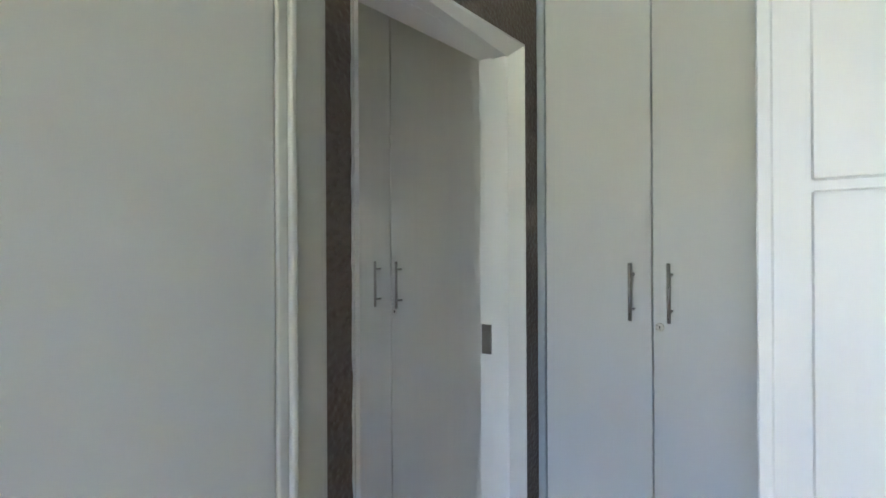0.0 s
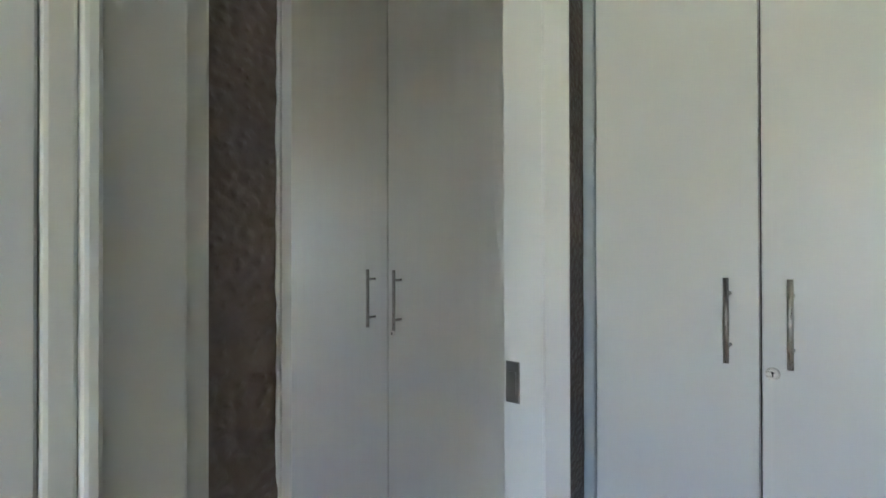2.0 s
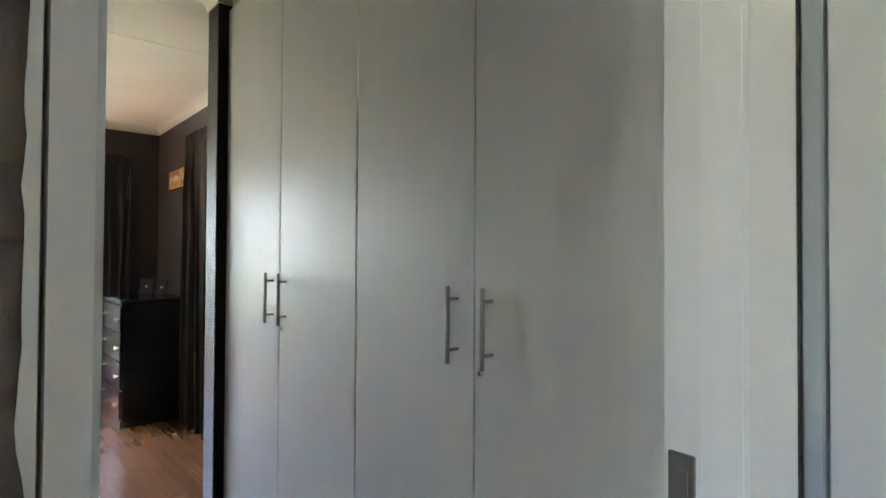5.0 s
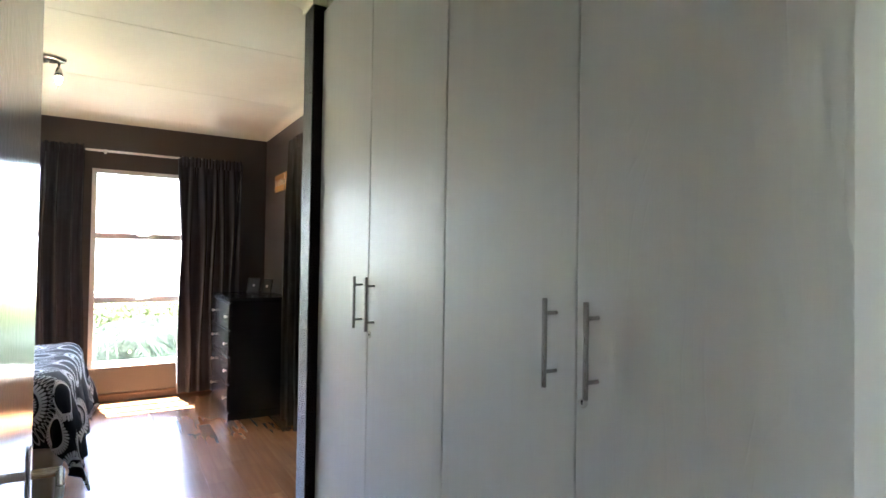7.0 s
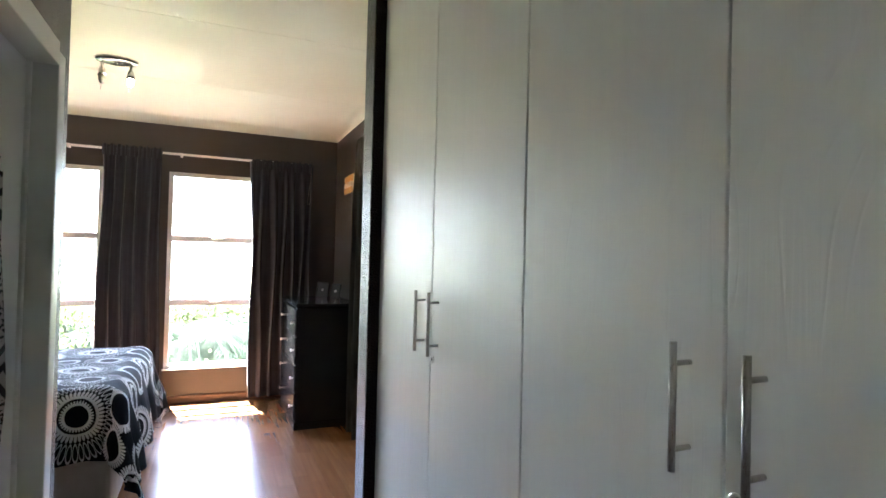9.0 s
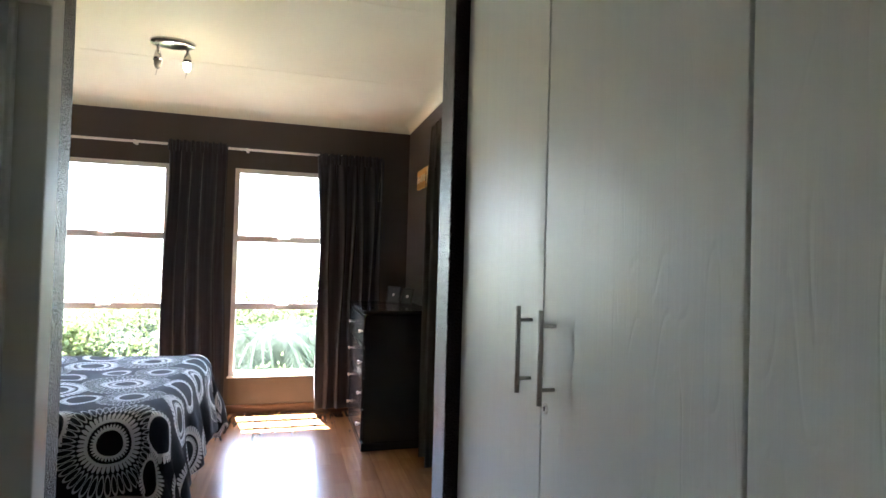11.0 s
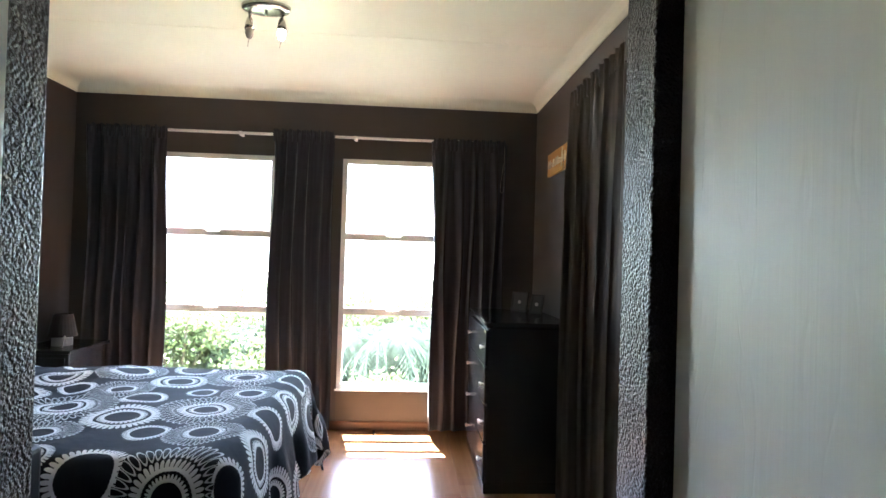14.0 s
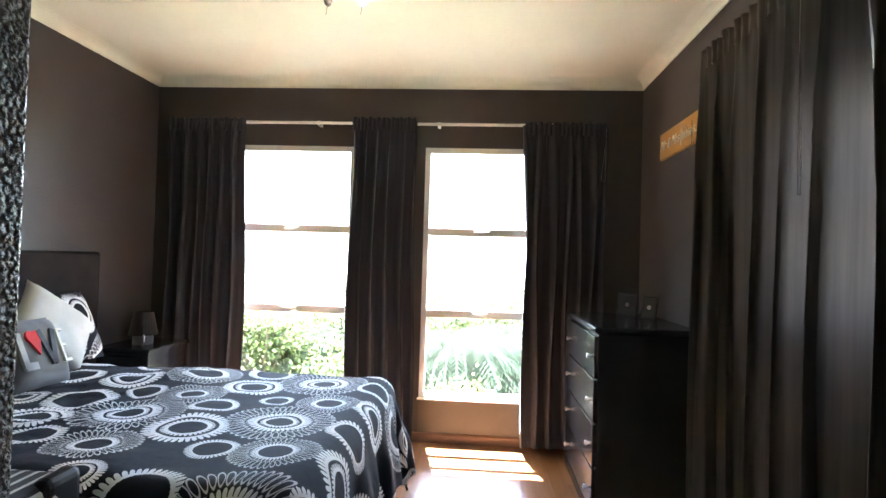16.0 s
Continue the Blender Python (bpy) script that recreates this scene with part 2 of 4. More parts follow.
def m_glass():
    m, nt, bs = mat_new("window_glass")
    out = nt.nodes["Material Output"]
    tr = nt.nodes.new("ShaderNodeBsdfTransparent")
    gl = nd(nt, "ShaderNodeBsdfGlossy", Roughness=0.02)
    fr = nd(nt, "ShaderNodeFresnel", IOR=1.45)
    dirt = noisy(nt, coords(nt, (1, 1, 1), world=True), 3.0, 6)
    tr_col = mixed(nt, ramp(nt, dirt, 0.35, 0.75), (0.98, 0.99, 0.98), (0.90, 0.91, 0.89))
    lk(nt, tr_col, tr.inputs[0])
    mx = nt.nodes.new("ShaderNodeMixShader")
    lk(nt, fr.outputs[0], mx.inputs[0])
    lk(nt, tr.outputs[0], mx.inputs[1])
    lk(nt, gl.outputs[0], mx.inputs[2])
    lk(nt, mx.outputs[0], out.inputs[0])
    return m


M_GLASS = m_glass()


def m_quilt():
    """Black cotton printed with white sunburst medallions; each face knows the centre and size of its medallion."""
    m, nt, bs = mat_new("sunburst_print_cotton")
    flat = nt.nodes.new("ShaderNodeTexCoord").outputs["UV"]
    crease = nd(nt, "ShaderNodeTexNoise", Scale=5.0, Detail=3.0)
    lk(nt, flat, crease.inputs["Vector"])
    pull = nt.nodes.new("ShaderNodeVectorMath")
    pull.operation = "MULTIPLY_ADD"
    lk(nt, crease.outputs["Color"], pull.inputs[0])
    pull.inputs[1].default_value = (0.022, 0.022, 0.0)
    lk(nt, flat, pull.inputs[2])
    uv = pull.outputs[0]

    def face_value(name):
        a = nt.nodes.new("ShaderNodeAttribute")
        a.attribute_name = name
        return a

    spot = nt.nodes.new("ShaderNodeSeparateXYZ")
    lk(nt, face_value("medallion").outputs["Vector"], spot.inputs[0])
    kinds = nt.nodes.new("ShaderNodeSeparateXYZ")
    lk(nt, face_value("print_kind").outputs["Vector"], kinds.inputs[0])
    at = nt.nodes.new("ShaderNodeSeparateXYZ")
    lk(nt, uv, at.inputs[0])
    dx = maths(nt, "SUBTRACT", maths(nt, "SUBTRACT", at.outputs[0], spot.outputs[0]), 0.011)
    dy = maths(nt, "SUBTRACT", maths(nt, "SUBTRACT", at.outputs[1], spot.outputs[1]), 0.011)
    ang = maths(nt, "ARCTAN2", dy, dx)
    r = maths(nt, "DIVIDE", maths(nt, "SQRT", maths(nt, "ADD", maths(nt, "MULTIPLY", dx, dx), maths(nt, "MULTIPLY", dy, dy))), spot.outputs[2])
    ringed, outer_on, reach = kinds.outputs[0], kinds.outputs[1], kinds.outputs[2]

    def petal(count, middle, length, width):
        tri = maths(nt, "PINGPONG", maths(nt, "MULTIPLY", ang, count / (2 * math.pi)), 0.5)
        across = maths(nt, "DIVIDE", tri, width)
        out = maths(nt, "DIVIDE", maths(nt, "SUBTRACT", r, middle), length)
        return maths(nt, "ADD", maths(nt, "MULTIPLY", across, across), maths(nt, "MULTIPLY", out, out))

    def below(e, lo, hi):
        return ramp(nt, e, lo, hi, 1.0, 0.0)

    def band(middle, half):
        return below(maths(nt, "ABSOLUTE", maths(nt, "SUBTRACT", r, middle)), half * 0.85, half)

    solid = maths(nt, "MAXIMUM", below(petal(40, 0.84, 0.17, 0.40), 0.85, 1.1), band(0.735, 0.055))
    inner = maths(nt, "MULTIPLY", maths(nt, "MAXIMUM", band(0.47, 0.05), below(petal(34, 0.52, 0.09, 0.36), 0.85, 1.1)), ringed)
    e = petal(44, maths(nt, "MULTIPLY", maths(nt, "ADD", reach, 1.06), 0.5), maths(nt, "MULTIPLY", maths(nt, "SUBTRACT", reach, 1.02), 0.5), 0.46)
    line = maths(nt, "MULTIPLY", ramp(nt, e, 0.50, 0.66), below(e, 0.95, 1.1))
    outer = maths(nt, "MULTIPLY", maths(nt, "MULTIPLY", line, outer_on), 0.85)
    pat = maths(nt, "MAXIMUM", maths(nt, "MAXIMUM", solid, inner), outer)
    weave = noisy(nt, uv, 500, 2)
    # black ground tinted blue to carry the sheen of the sky
    base = mixed(nt, weave, (0.005, 0.006, 0.010), (0.008, 0.010, 0.016))
    lk(nt, mixed(nt, pat, base, (0.74, 0.74, 0.74)), bs.inputs["Base Color"])
    bs.inputs["Roughness"].default_value = 0.85
    bs.inputs["Specular IOR Level"].default_value = 0.2
    wr = noisy(nt, uv, 7.0, 3)
    bumped(nt, bs, maths(nt, "ADD", wr, maths(nt, "MULTIPLY", weave, 0.05)), 0.6, 0.02)
    return m


M_QUILT = m_quilt()


def m_tribal():
    """White cotton with black zigzags, dots and bands."""
    m, nt, bs = mat_new("black_white_woven_pattern")
    v = coords(nt)
    sp = nt.nodes.new("ShaderNodeSeparateXYZ")
    lk(nt, v, sp.inputs[0])
    zig = maths(nt, "PINGPONG", maths(nt, "MULTIPLY", sp.outputs[0], 38.0), 0.5)
    rowz = maths(nt, "FRACT", maths(nt, "ADD", maths(nt, "MULTIPLY", sp.outputs[2], 21.0), zig))
    band = maths(nt, "LESS_THAN", rowz, 0.42)
    dots = maths(nt, "GREATER_THAN", noisy(nt, v, 130, 1), 0.54)
    sel = maths(nt, "GREATER_THAN", noisy(nt, coords(nt, (0.2, 0.2, 4)), 1.0, 0), 0.5)
    pat = maths(nt, "ADD", maths(nt, "MULTIPLY", band, sel), maths(nt, "MULTIPLY", dots, maths(nt, "SUBTRACT", 1.0, sel)))
    lk(nt, mixed(nt, pat, (0.34, 0.31, 0.28), (0.015, 0.015, 0.016)), bs.inputs["Base Color"])
    bs.inputs["Roughness"].default_value = 0.85
    return m


M_TRIBAL = m_tribal()


def m_stripes():
    m, nt, bs = mat_new("striped_canvas")
    v = coords(nt)
    sp = nt.nodes.new("ShaderNodeSeparateXYZ")
    lk(nt, v, sp.inputs[0])
    run = maths(nt, "ADD", sp.outputs[1], maths(nt, "MULTIPLY", sp.outputs[2], 0.4))
    f = maths(nt, "FRACT", maths(nt, "MULTIPLY", run, 30.0))
    wide = maths(nt, "LESS_THAN", maths(nt, "FRACT", maths(nt, "MULTIPLY", run, 5.3)), 0.3)
    pat = maths(nt, "MAXIMUM", maths(nt, "GREATER_THAN", f, 0.7), wide)
    lk(nt, mixed(nt, pat, (0.02, 0.018, 0.017), (0.5, 0.48, 0.44)), bs.inputs["Base Color"])
    bs.inputs["Roughness"].default_value = 0.8
    return m


M_STRIPE = m_stripes()


def m_leaf(name, a, b):
    m, nt, bs = mat_new(name)
    geo = nt.nodes.new("ShaderNodeNewGeometry")
    lk(nt, mixed(nt, geo.outputs["Random Per Island"], a, b), bs.inputs["Base Color"])
    bs.inputs["Roughness"].default_value = 0.7
    bs.inputs["Specular IOR Level"].default_value = 0.12
    tr = nt.nodes.new("ShaderNodeBsdfTranslucent")
    tr.inputs[0].default_value = (*[min(1, c * 2.2) for c in b], 1)
    mx = nt.nodes.new("ShaderNodeMixShader")
    mx.inputs[0].default_value = 0.18
    lk(nt, bs.outputs[0], mx.inputs[1])
    lk(nt, tr.outputs[0], mx.inputs[2])
    lk(nt, mx.outputs[0], nt.nodes["Material Output"].inputs[0])
    return m


M_LEAF1 = m_leaf("shrub_leaf", (0.040, 0.060, 0.018), (0.105, 0.125, 0.048))
M_LEAF2 = m_leaf("palm_frond", (0.010, 0.018, 0.009), (0.040, 0.056, 0.032))
M_BARK = paint("bark", (0.12, 0.09, 0.06), 0.9, grain=0.5, dirt=0.2, bump_scale=30, bump=0.8)
M_GRASS = paint("dry_grass_ground", (0.36, 0.36, 0.21), 0.95, grain=0.5, dirt=0.25, bump_scale=20, bump=0.6)
M_FENCE = paint("weathered_fence_paint", (0.30, 0.27, 0.20), 0.7, grain=0.3, dirt=0.15)
M_GARDW = paint("pale_garden_wall", (0.55, 0.50, 0.36), 0.8, dirt=0.12, bump_scale=30, bump=0.3)
M_HILL = paint("hazy_hillside", (0.30, 0.34, 0.30), 0.95, grain=0.4, dirt=0.2, bump_scale=0.05)


# ---------------------------------------------------------------- mesh helpers
def part(name, bm, material, parent=None, label="", smooth=False):
    me = bpy.data.meshes.new(name)
    bm.normal_update()
    bm.to_mesh(me)
    bm.free()
    me.materials.append(material)
    if smooth:
        for p in me.polygons:
            p.use_smooth = True
    ob = new(name, me)
    if parent is not None:
        ob.parent = parent
    if label:
        ob["label"] = label
    return ob


def empty(name, loc=(0, 0, 0)):
    ob = new(name)
    ob.location = loc
    ob.empty_display_size = 0.1
    return ob


def add_box(bm, x0, x1, y0, y1, z0, z1, bevel=0.0, seg=1):
    x0, x1 = sorted((x0, x1))
    y0, y1 = sorted((y0, y1))
    z0, z1 = sorted((z0, z1))
    m = Matrix.LocRotScale(((x0 + x1) / 2, (y0 + y1) / 2, (z0 + z1) / 2), None, (x1 - x0, y1 - y0, z1 - z0))
    vs = bmesh.ops.create_cube(bm, size=1.0, matrix=m)["verts"]
    if bevel:
        es = list({e for v in vs for e in v.link_edges})
        bmesh.ops.bevel(bm, geom=es, offset=bevel, segments=seg, affect="EDGES", profile=0.5)
    return bm


def box(x0, x1, y0, y1, z0, z1, bevel=0.0, seg=1):
    return add_box(bmesh.new(), x0, x1, y0, y1, z0, z1, bevel, seg)


def add_rod(bm, a, b, r, seg=12, r2=None):
    a, b = Vector(a), Vector(b)
    d = b - a
    m = Matrix.Translation((a + b) / 2) @ d.to_track_quat("Z", "Y").to_matrix().to_4x4()
    bmesh.ops.create_cone(bm, cap_ends=True, segments=seg, radius1=r, radius2=r if r2 is None else r2, depth=d.length, matrix=m)
    return bm


def rod(a, b, r, seg=12, r2=None):
    return add_rod(bmesh.new(), a, b, r, seg, r2)


def lathe(profile, seg=20, m=None):
    """Turn a list of (radius, height) about z."""
    bm = bmesh.new()
    rings = []
    for r, z in profile:
        rings.append([bm.verts.new((r * math.cos(2 * math.pi * i / seg), r * math.sin(2 * math.pi * i / seg), z)) for i in range(seg)])
    for a, b in zip(rings, rings[1:]):
        for i in range(seg):
            j = (i + 1) % seg
            bm.faces.new((a[i], a[j], b[j], b[i]))
    bm.faces.new(rings[0][::-1])
    bm.faces.new(rings[-1])
    if m is not None:
        bm.transform(m)
    return bm


def sweep(points, section, closed=False):
    """Run a 2D section (offset outward, height) along level points with (x, y); used for cornice and skirting."""
    bm = bmesh.new()
    n = len(points)
    rows = []
    for i, p in enumerate(points):
        p = Vector(p)
        if closed or 0 < i < n - 1:
            d0 = (p - Vector(points[i - 1])).normalized()
            d1 = (Vector(points[(i + 1) % n]) - p).normalized()
            n0, n1 = Vector((-d0.y, d0.x)), Vector((-d1.y, d1.x))
            nn = (n0 + n1)
            nn = nn / max(0.2, nn.dot(n0))
        else:
            d = (Vector(points[1]) - p) if i == 0 else (p - Vector(points[i - 1]))
            d.normalize()
            nn = Vector((-d.y, d.x))
        rows.append([bm.verts.new((p.x + nn.x * o, p.y + nn.y * o, h)) for o, h in section])
    pairs = list(zip(rows, rows[1:])) + ([(rows[-1], rows[0])] if closed else [])
    k = len(section)
    for a, b in pairs:
        for i in range(k):
            j = (i + 1) % k
            bm.faces.new((a[i], b[i], b[j], a[j]))
    if not closed:
        bm.faces.new(rows[0])
        bm.faces.new(rows[-1][::-1])
    bmesh.ops.recalc_face_normals(bm, faces=bm.faces)
    return bm


def structure(ob, label, category):
    return tagged(ob, label, category, kind="structure")


# ---------------------------------------------------------------- plan
CEIL = 2.77
XW, YL, YR = -6.88, -1.39, 2.38          # window wall, headboard wall, chest wall (inner faces)
HX0, HX1 = -0.755, -0.935                 # hall face and bedroom face of the doorway wall
HXR = -0.815                              # its hall face beside the cupboard
DY0, DY1, DZ = 0.893, 1.618, 2.02         # clear doorway
PY = 0.646                                # passage wall face beside the open door
PX = -3.345                               # where the passage opens into the bedroom
WY = 1.84                                 # wardrobe front
SX0, SX1, SY = -3.352, -3.503, 1.793         # wall stub at the wardrobe's end
HCY = 1.80                                # hall cupboard front

# floor slab and ceiling
structure(part("floor", box(-7.0, 1.6, -2.6, 2.5, -0.12, -0.009), M_GAP_DARK), "warm brown laminate plank floor running towards the windows", "floor")
floor_ob = bpy.data.objects["floor"]
cb = bmesh.new()
for a, b in ((-7.05, -5.615), (-5.610, -4.355), (-4.350, -2.95), (-2.945, -1.55), (-1.545, 1.6)):
    add_box(cb, a, b, -2.6, 2.55, CEIL, CEIL + 0.03)
add_box(cb, -7.05, 1.6, -2.6, 2.55, CEIL + 0.03, CEIL + 0.25)
structure(part("ceiling", cb, M_CEIL), "off-white painted ceiling of wide boards with thin seams", "ceiling")

# window wall with two tall openings
W1 = (-0.78, 0.212)
W2 = (0.755, 1.64)
WZ0, WZ1 = 0.335, 2.243
TH = 0.14
wb = bmesh.new()
for a, b in ((YL - 0.12, W1[0]), (W1[1], W2[0]), (W2[1], YR + 0.12)):
    add_box(wb, XW - TH, XW, a, b, -0.1, CEIL)
for a, b in (W1, W2):
    add_box(wb, XW - TH, XW, a, b, WZ1, CEIL)
structure(part("wall_west", wb, M_BROWN), "dark chocolate brown textured wall with two tall windows", "wall")
for i, (a, b) in enumerate((W1, W2)):
    structure(part("wall_below_window_%d" % (i + 1), box(XW - TH, XW + 0.002, a, b, -0.1, WZ0 - 0.012), M_SILLW), "low brown wall below the tall window", "wall")

structure(part("wall_south", box(XW - TH, PX + 0.02, YL - 0.12, YL, -0.1, CEIL), M_BROWN), "dark brown textured wall behind the headboard", "wall")
# chest wall with the side window behind the curtain
S0, S1, SZ0, SZ1 = -4.80, -3.75, 1.22, 1.97
nb = bmesh.new()
add_box(nb, XW, S0, YR, YR + 0.12, -0.1, CEIL)
add_box(nb, S1, SX0, YR, YR + 0.12, -0.1, CEIL)
add_box(nb, S0, S1, YR, YR + 0.12, -0.1, SZ0)
add_box(nb, S0, S1, YR, YR + 0.12, SZ1, CEIL)
structure(part("wall_north", nb, M_BROWN), "dark brown textured wall with a curtained side window", "wall")
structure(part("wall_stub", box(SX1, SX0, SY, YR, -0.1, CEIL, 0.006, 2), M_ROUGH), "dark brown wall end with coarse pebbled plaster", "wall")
# passage wall (towards the bathroom), with its door opening
BX0, BX1, BZ = -3.175, -2.36, 2.10
pb = bmesh.new()
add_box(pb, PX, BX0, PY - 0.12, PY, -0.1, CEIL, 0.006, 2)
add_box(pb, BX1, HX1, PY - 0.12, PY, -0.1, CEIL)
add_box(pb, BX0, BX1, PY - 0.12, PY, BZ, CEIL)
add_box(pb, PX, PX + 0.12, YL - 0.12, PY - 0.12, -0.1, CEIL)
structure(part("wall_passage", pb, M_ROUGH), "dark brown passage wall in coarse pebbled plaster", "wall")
structure(part("wall_bathroom", box(-3.2, HX1, PY - 0.9, PY - 0.8, -0.1, CEIL), M_HALLW), "plain pale wall of the room behind the closed door", "wall")
# wall behind and beside the wardrobe
structure(part("wall_wardrobe_back", box(SX0, 0.2, YR, YR + 0.12, -0.1, CEIL), M_HALLW), "plain wall behind the built-in cupboards", "wall")

# doorway wall between hall and bedroom
LD0, LD1 = -0.21, 0.628                   # closed hall door beside it
hb = bmesh.new()
add_box(hb, HX1, HX0, -2.6, LD0, -0.1, CEIL)
add_box(hb, HX1, HX0, LD1, DY0 - 0.0215, -0.1, CEIL)
add_box(hb, HX1, HXR, DY1 + 0.03, YR, -0.1, CEIL)
add_box(hb, HX1, HXR, DY0 - 0.03, DY1 + 0.03, DZ + 0.045, CEIL)
add_box(hb, HX1, HX0, LD0, LD1, 2.06, CEIL)
structure(part("wall_doorway", hb, M_HALLB), "taupe brown textured wall between hall and bedroom", "wall")

# hall: walls round the walker, mostly unseen, with an added window opening behind
structure(part("wall_hall_north", box(-0.028, 0.12, HCY - 0.14, YR, -0.1, CEIL), M_HALLB), "taupe brown wall beside the hall cupboard", "wall")
structure(part("wall_hall_east", box(1.35, 1.5, -2.6, YR + 0.12, -0.1, CEIL), M_HALLW), "plain pale hall wall", "wall")
structure(part("wall_hall_end", box(0.12, 1.35, YR - 0.1, YR, -0.1, CEIL), M_HALLW), "plain pale hall wall", "wall")
hs = bmesh.new()
add_box(hs, HX1, 0.02, -2.6, -2.48, -0.1, CEIL)
add_box(hs, 0.72, 1.35, -2.6, -2.48, -0.1, CEIL)
add_box(hs, 0.02, 0.72, -2.6, -2.48, -0.1, 0.85)
add_box(hs, 0.02, 0.72, -2.6, -2.48, 2.0, CEIL)
structure(part("wall_hall_south", hs, M_HALLW), "unseen plain pale hall wall with an added window opening", "wall")

# cove cornice round the bedroom
cove = [(0.0, CEIL), (0.0, CEIL - 0.075), (0.008, CEIL - 0.075)]
cove += [(0.095 - 0.087 * math.cos(a), CEIL - 0.069 * (1 - math.sin(a))) for a in (0.15, 0.4, 0.65, 0.9, 1.2, 1.5)]
cove += [(0.095, CEIL)]
ring = [(SX1, YR), (XW, YR), (XW, YL), (PX, YL), (PX, PY), (HX1, PY)]
structure(part("cornice", sweep(ring, [(o, h - 0.001) for o, h in cove]), M_CEIL, smooth=False), "off-white cove cornice along the ceiling", "cornice")
structure(part("cornice_stub", sweep([(HX1, WY + 0.03), (SX0, WY + 0.03), (SX0, SY), (SX1, SY), (SX1, YR - 0.08)], [(o, h - 0.002) for o, h in cove]), M_CEIL), "off-white cove cornice round the wall end", "cornice")
# skirting
sk = [(0.0, 0.0), (0.014, 0.0), (0.014, 0.055), (0.009, 0.07), (0.0, 0.07)]
structure(part("baseboard", sweep([(SX1, YR), (XW, YR), (XW, YL), (PX, YL), (PX, PY), (BX0 - 0.06, PY)], sk), paint("brown_skirting", (0.14, 0.07, 0.035), 0.35, grain=0.3)), "brown wooden skirting board along the walls", "skirting")


# ---------------------------------------------------------------- windows
def window(name, plane, a, b, z0, z1, rails, along="y", label=""):
    """Steel window: frame, bars, panes, sill and stay, set in the wall thickness."""
    root = structure(empty(name, (plane if along == "y" else (a + b) / 2, (a + b) / 2 if along == "y" else plane, z0)), label, "window")
    inv = root.matrix_basis.inverted()
    loc = Vector(root.location)

    def bx(u0, u1, d0, d1, w0, w1, bev=0.003):
        if along == "y":
            m = box(plane + d0, plane + d1, u0, u1, w0, w1, bev)
        else:
            m = box(u0, u1, plane - d0, plane - d1, w0, w1, bev)
        m.transform(Matrix.Translation(-loc))
        return m

    fr = 0.042
    fb = bx(a, a + fr, -0.045, -0.005, z0, z1)
    for args in ((b - fr, b, -0.045, -0.005, z0, z1), (a + fr, b - fr, -0.045, -0.005, z1 - fr, z1), (a + fr, b - fr, -0.045, -0.005, z0, z0 + fr)):
        o = bx(*args)
        me = bpy.data.meshes.new("t")
        o.to_mesh(me)
        o.free()
        fb.from_mesh(me)
        bpy.data.meshes.remove(me)
    part("window_frame", fb, M_WINF, root)
    part("window_sill", bx(a - 0.01, b + 0.01, -0.05, 0.03, z0 - 0.014, z0 - 0.001), M_WINF, root, "white painted sill")
    for r in rails:
        part("glazing_bar", bx(a + fr, b - fr, -0.045, -0.008, r - 0.030, r + 0.030), M_WINF, root)
    edges = [z0 + fr] + list(rails) + [z1 - fr]
    for i in range(len(edges) - 1):
        lo = edges[i] + (0.030 if i else 0)
        hi = edges[i + 1] - (0.030 if i + 1 < len(edges) - 1 else 0)
        g = part("pane", bx(a + fr, b - fr, -0.028, -0.024, lo, hi, 0), M_GLASS, root, "clear glass pane")
        g.visible_shadow = False
    c = (a + b) / 2
    for r in rails:
        st = bx(c - 0.05, c + 0.06, -0.002, 0.004, r + 0.006, r + 0.016, 0.002)
        part("window_stay", st, M_CHROME, root, "small metal window stay")
    return root


window("window_1", XW, W1[0], W1[1], WZ0, WZ1, (0.975, 1.598), label="tall white steel window of three panes, daylight outside")
window("window_2", XW, W2[0], W2[1], WZ0, WZ1, (0.975, 1.598), label="tall white steel window of three panes above a low wall")
window("window_3", YR + 0.03, S0, S1, SZ0, SZ1, (1.60,), along="x", label="white side window behind a half-drawn curtain")


# ---------------------------------------------------------------- doors and frames
def joined(*bms):
    out = bms[0]
    for b in bms[1:]:
        me = bpy.data.meshes.new("t")
        b.to_mesh(me)
        b.free()
        out.from_mesh(me)
        bpy.data.meshes.remove(me)
    return out


# pressed-steel frame of the bedroom doorway: hall face, reveal with stop bead, bedroom face
jamb_root = structure(empty("door_frame_1", (HX0, (DY0 + DY1) / 2, 0)), "white gloss painted steel door frame", "door frame")
loc = Vector(jamb_root.location)


# each profile: (x, distance of the face from the clear opening)
LEFT = [(HX0, -0.021), (HX0 + 0.006, -0.021), (HX0 + 0.006, -0.009), (HX0 + 0.002, -0.006), (HX0 - 0.066, -0.003), (HX0 - 0.070, 0.0),
        (HX0 - 0.080, 0.0), (HX0 - 0.084, -0.005), (HX0 - 0.135, -0.007), (HX0 - 0.137, -0.016), (HX1 - 0.010, -0.016), (HX1 - 0.012, -0.045), (HX1, -0.045)]
RIGHT = [(HXR, -0.036), (HXR + 0.036, -0.036), (HXR + 0.037, -0.030), (HXR + 0.002, -0.003), (HXR - 0.006, 0.004), (HXR - 0.014, 0.002),
         (HXR - 0.018, -0.003), (HXR - 0.070, -0.004), (HXR - 0.074, -0.012), (HXR - 0.112, -0.014), (HX1 - 0.010, -0.016), (HX1 - 0.012, -0.045), (HX1, -0.045)]
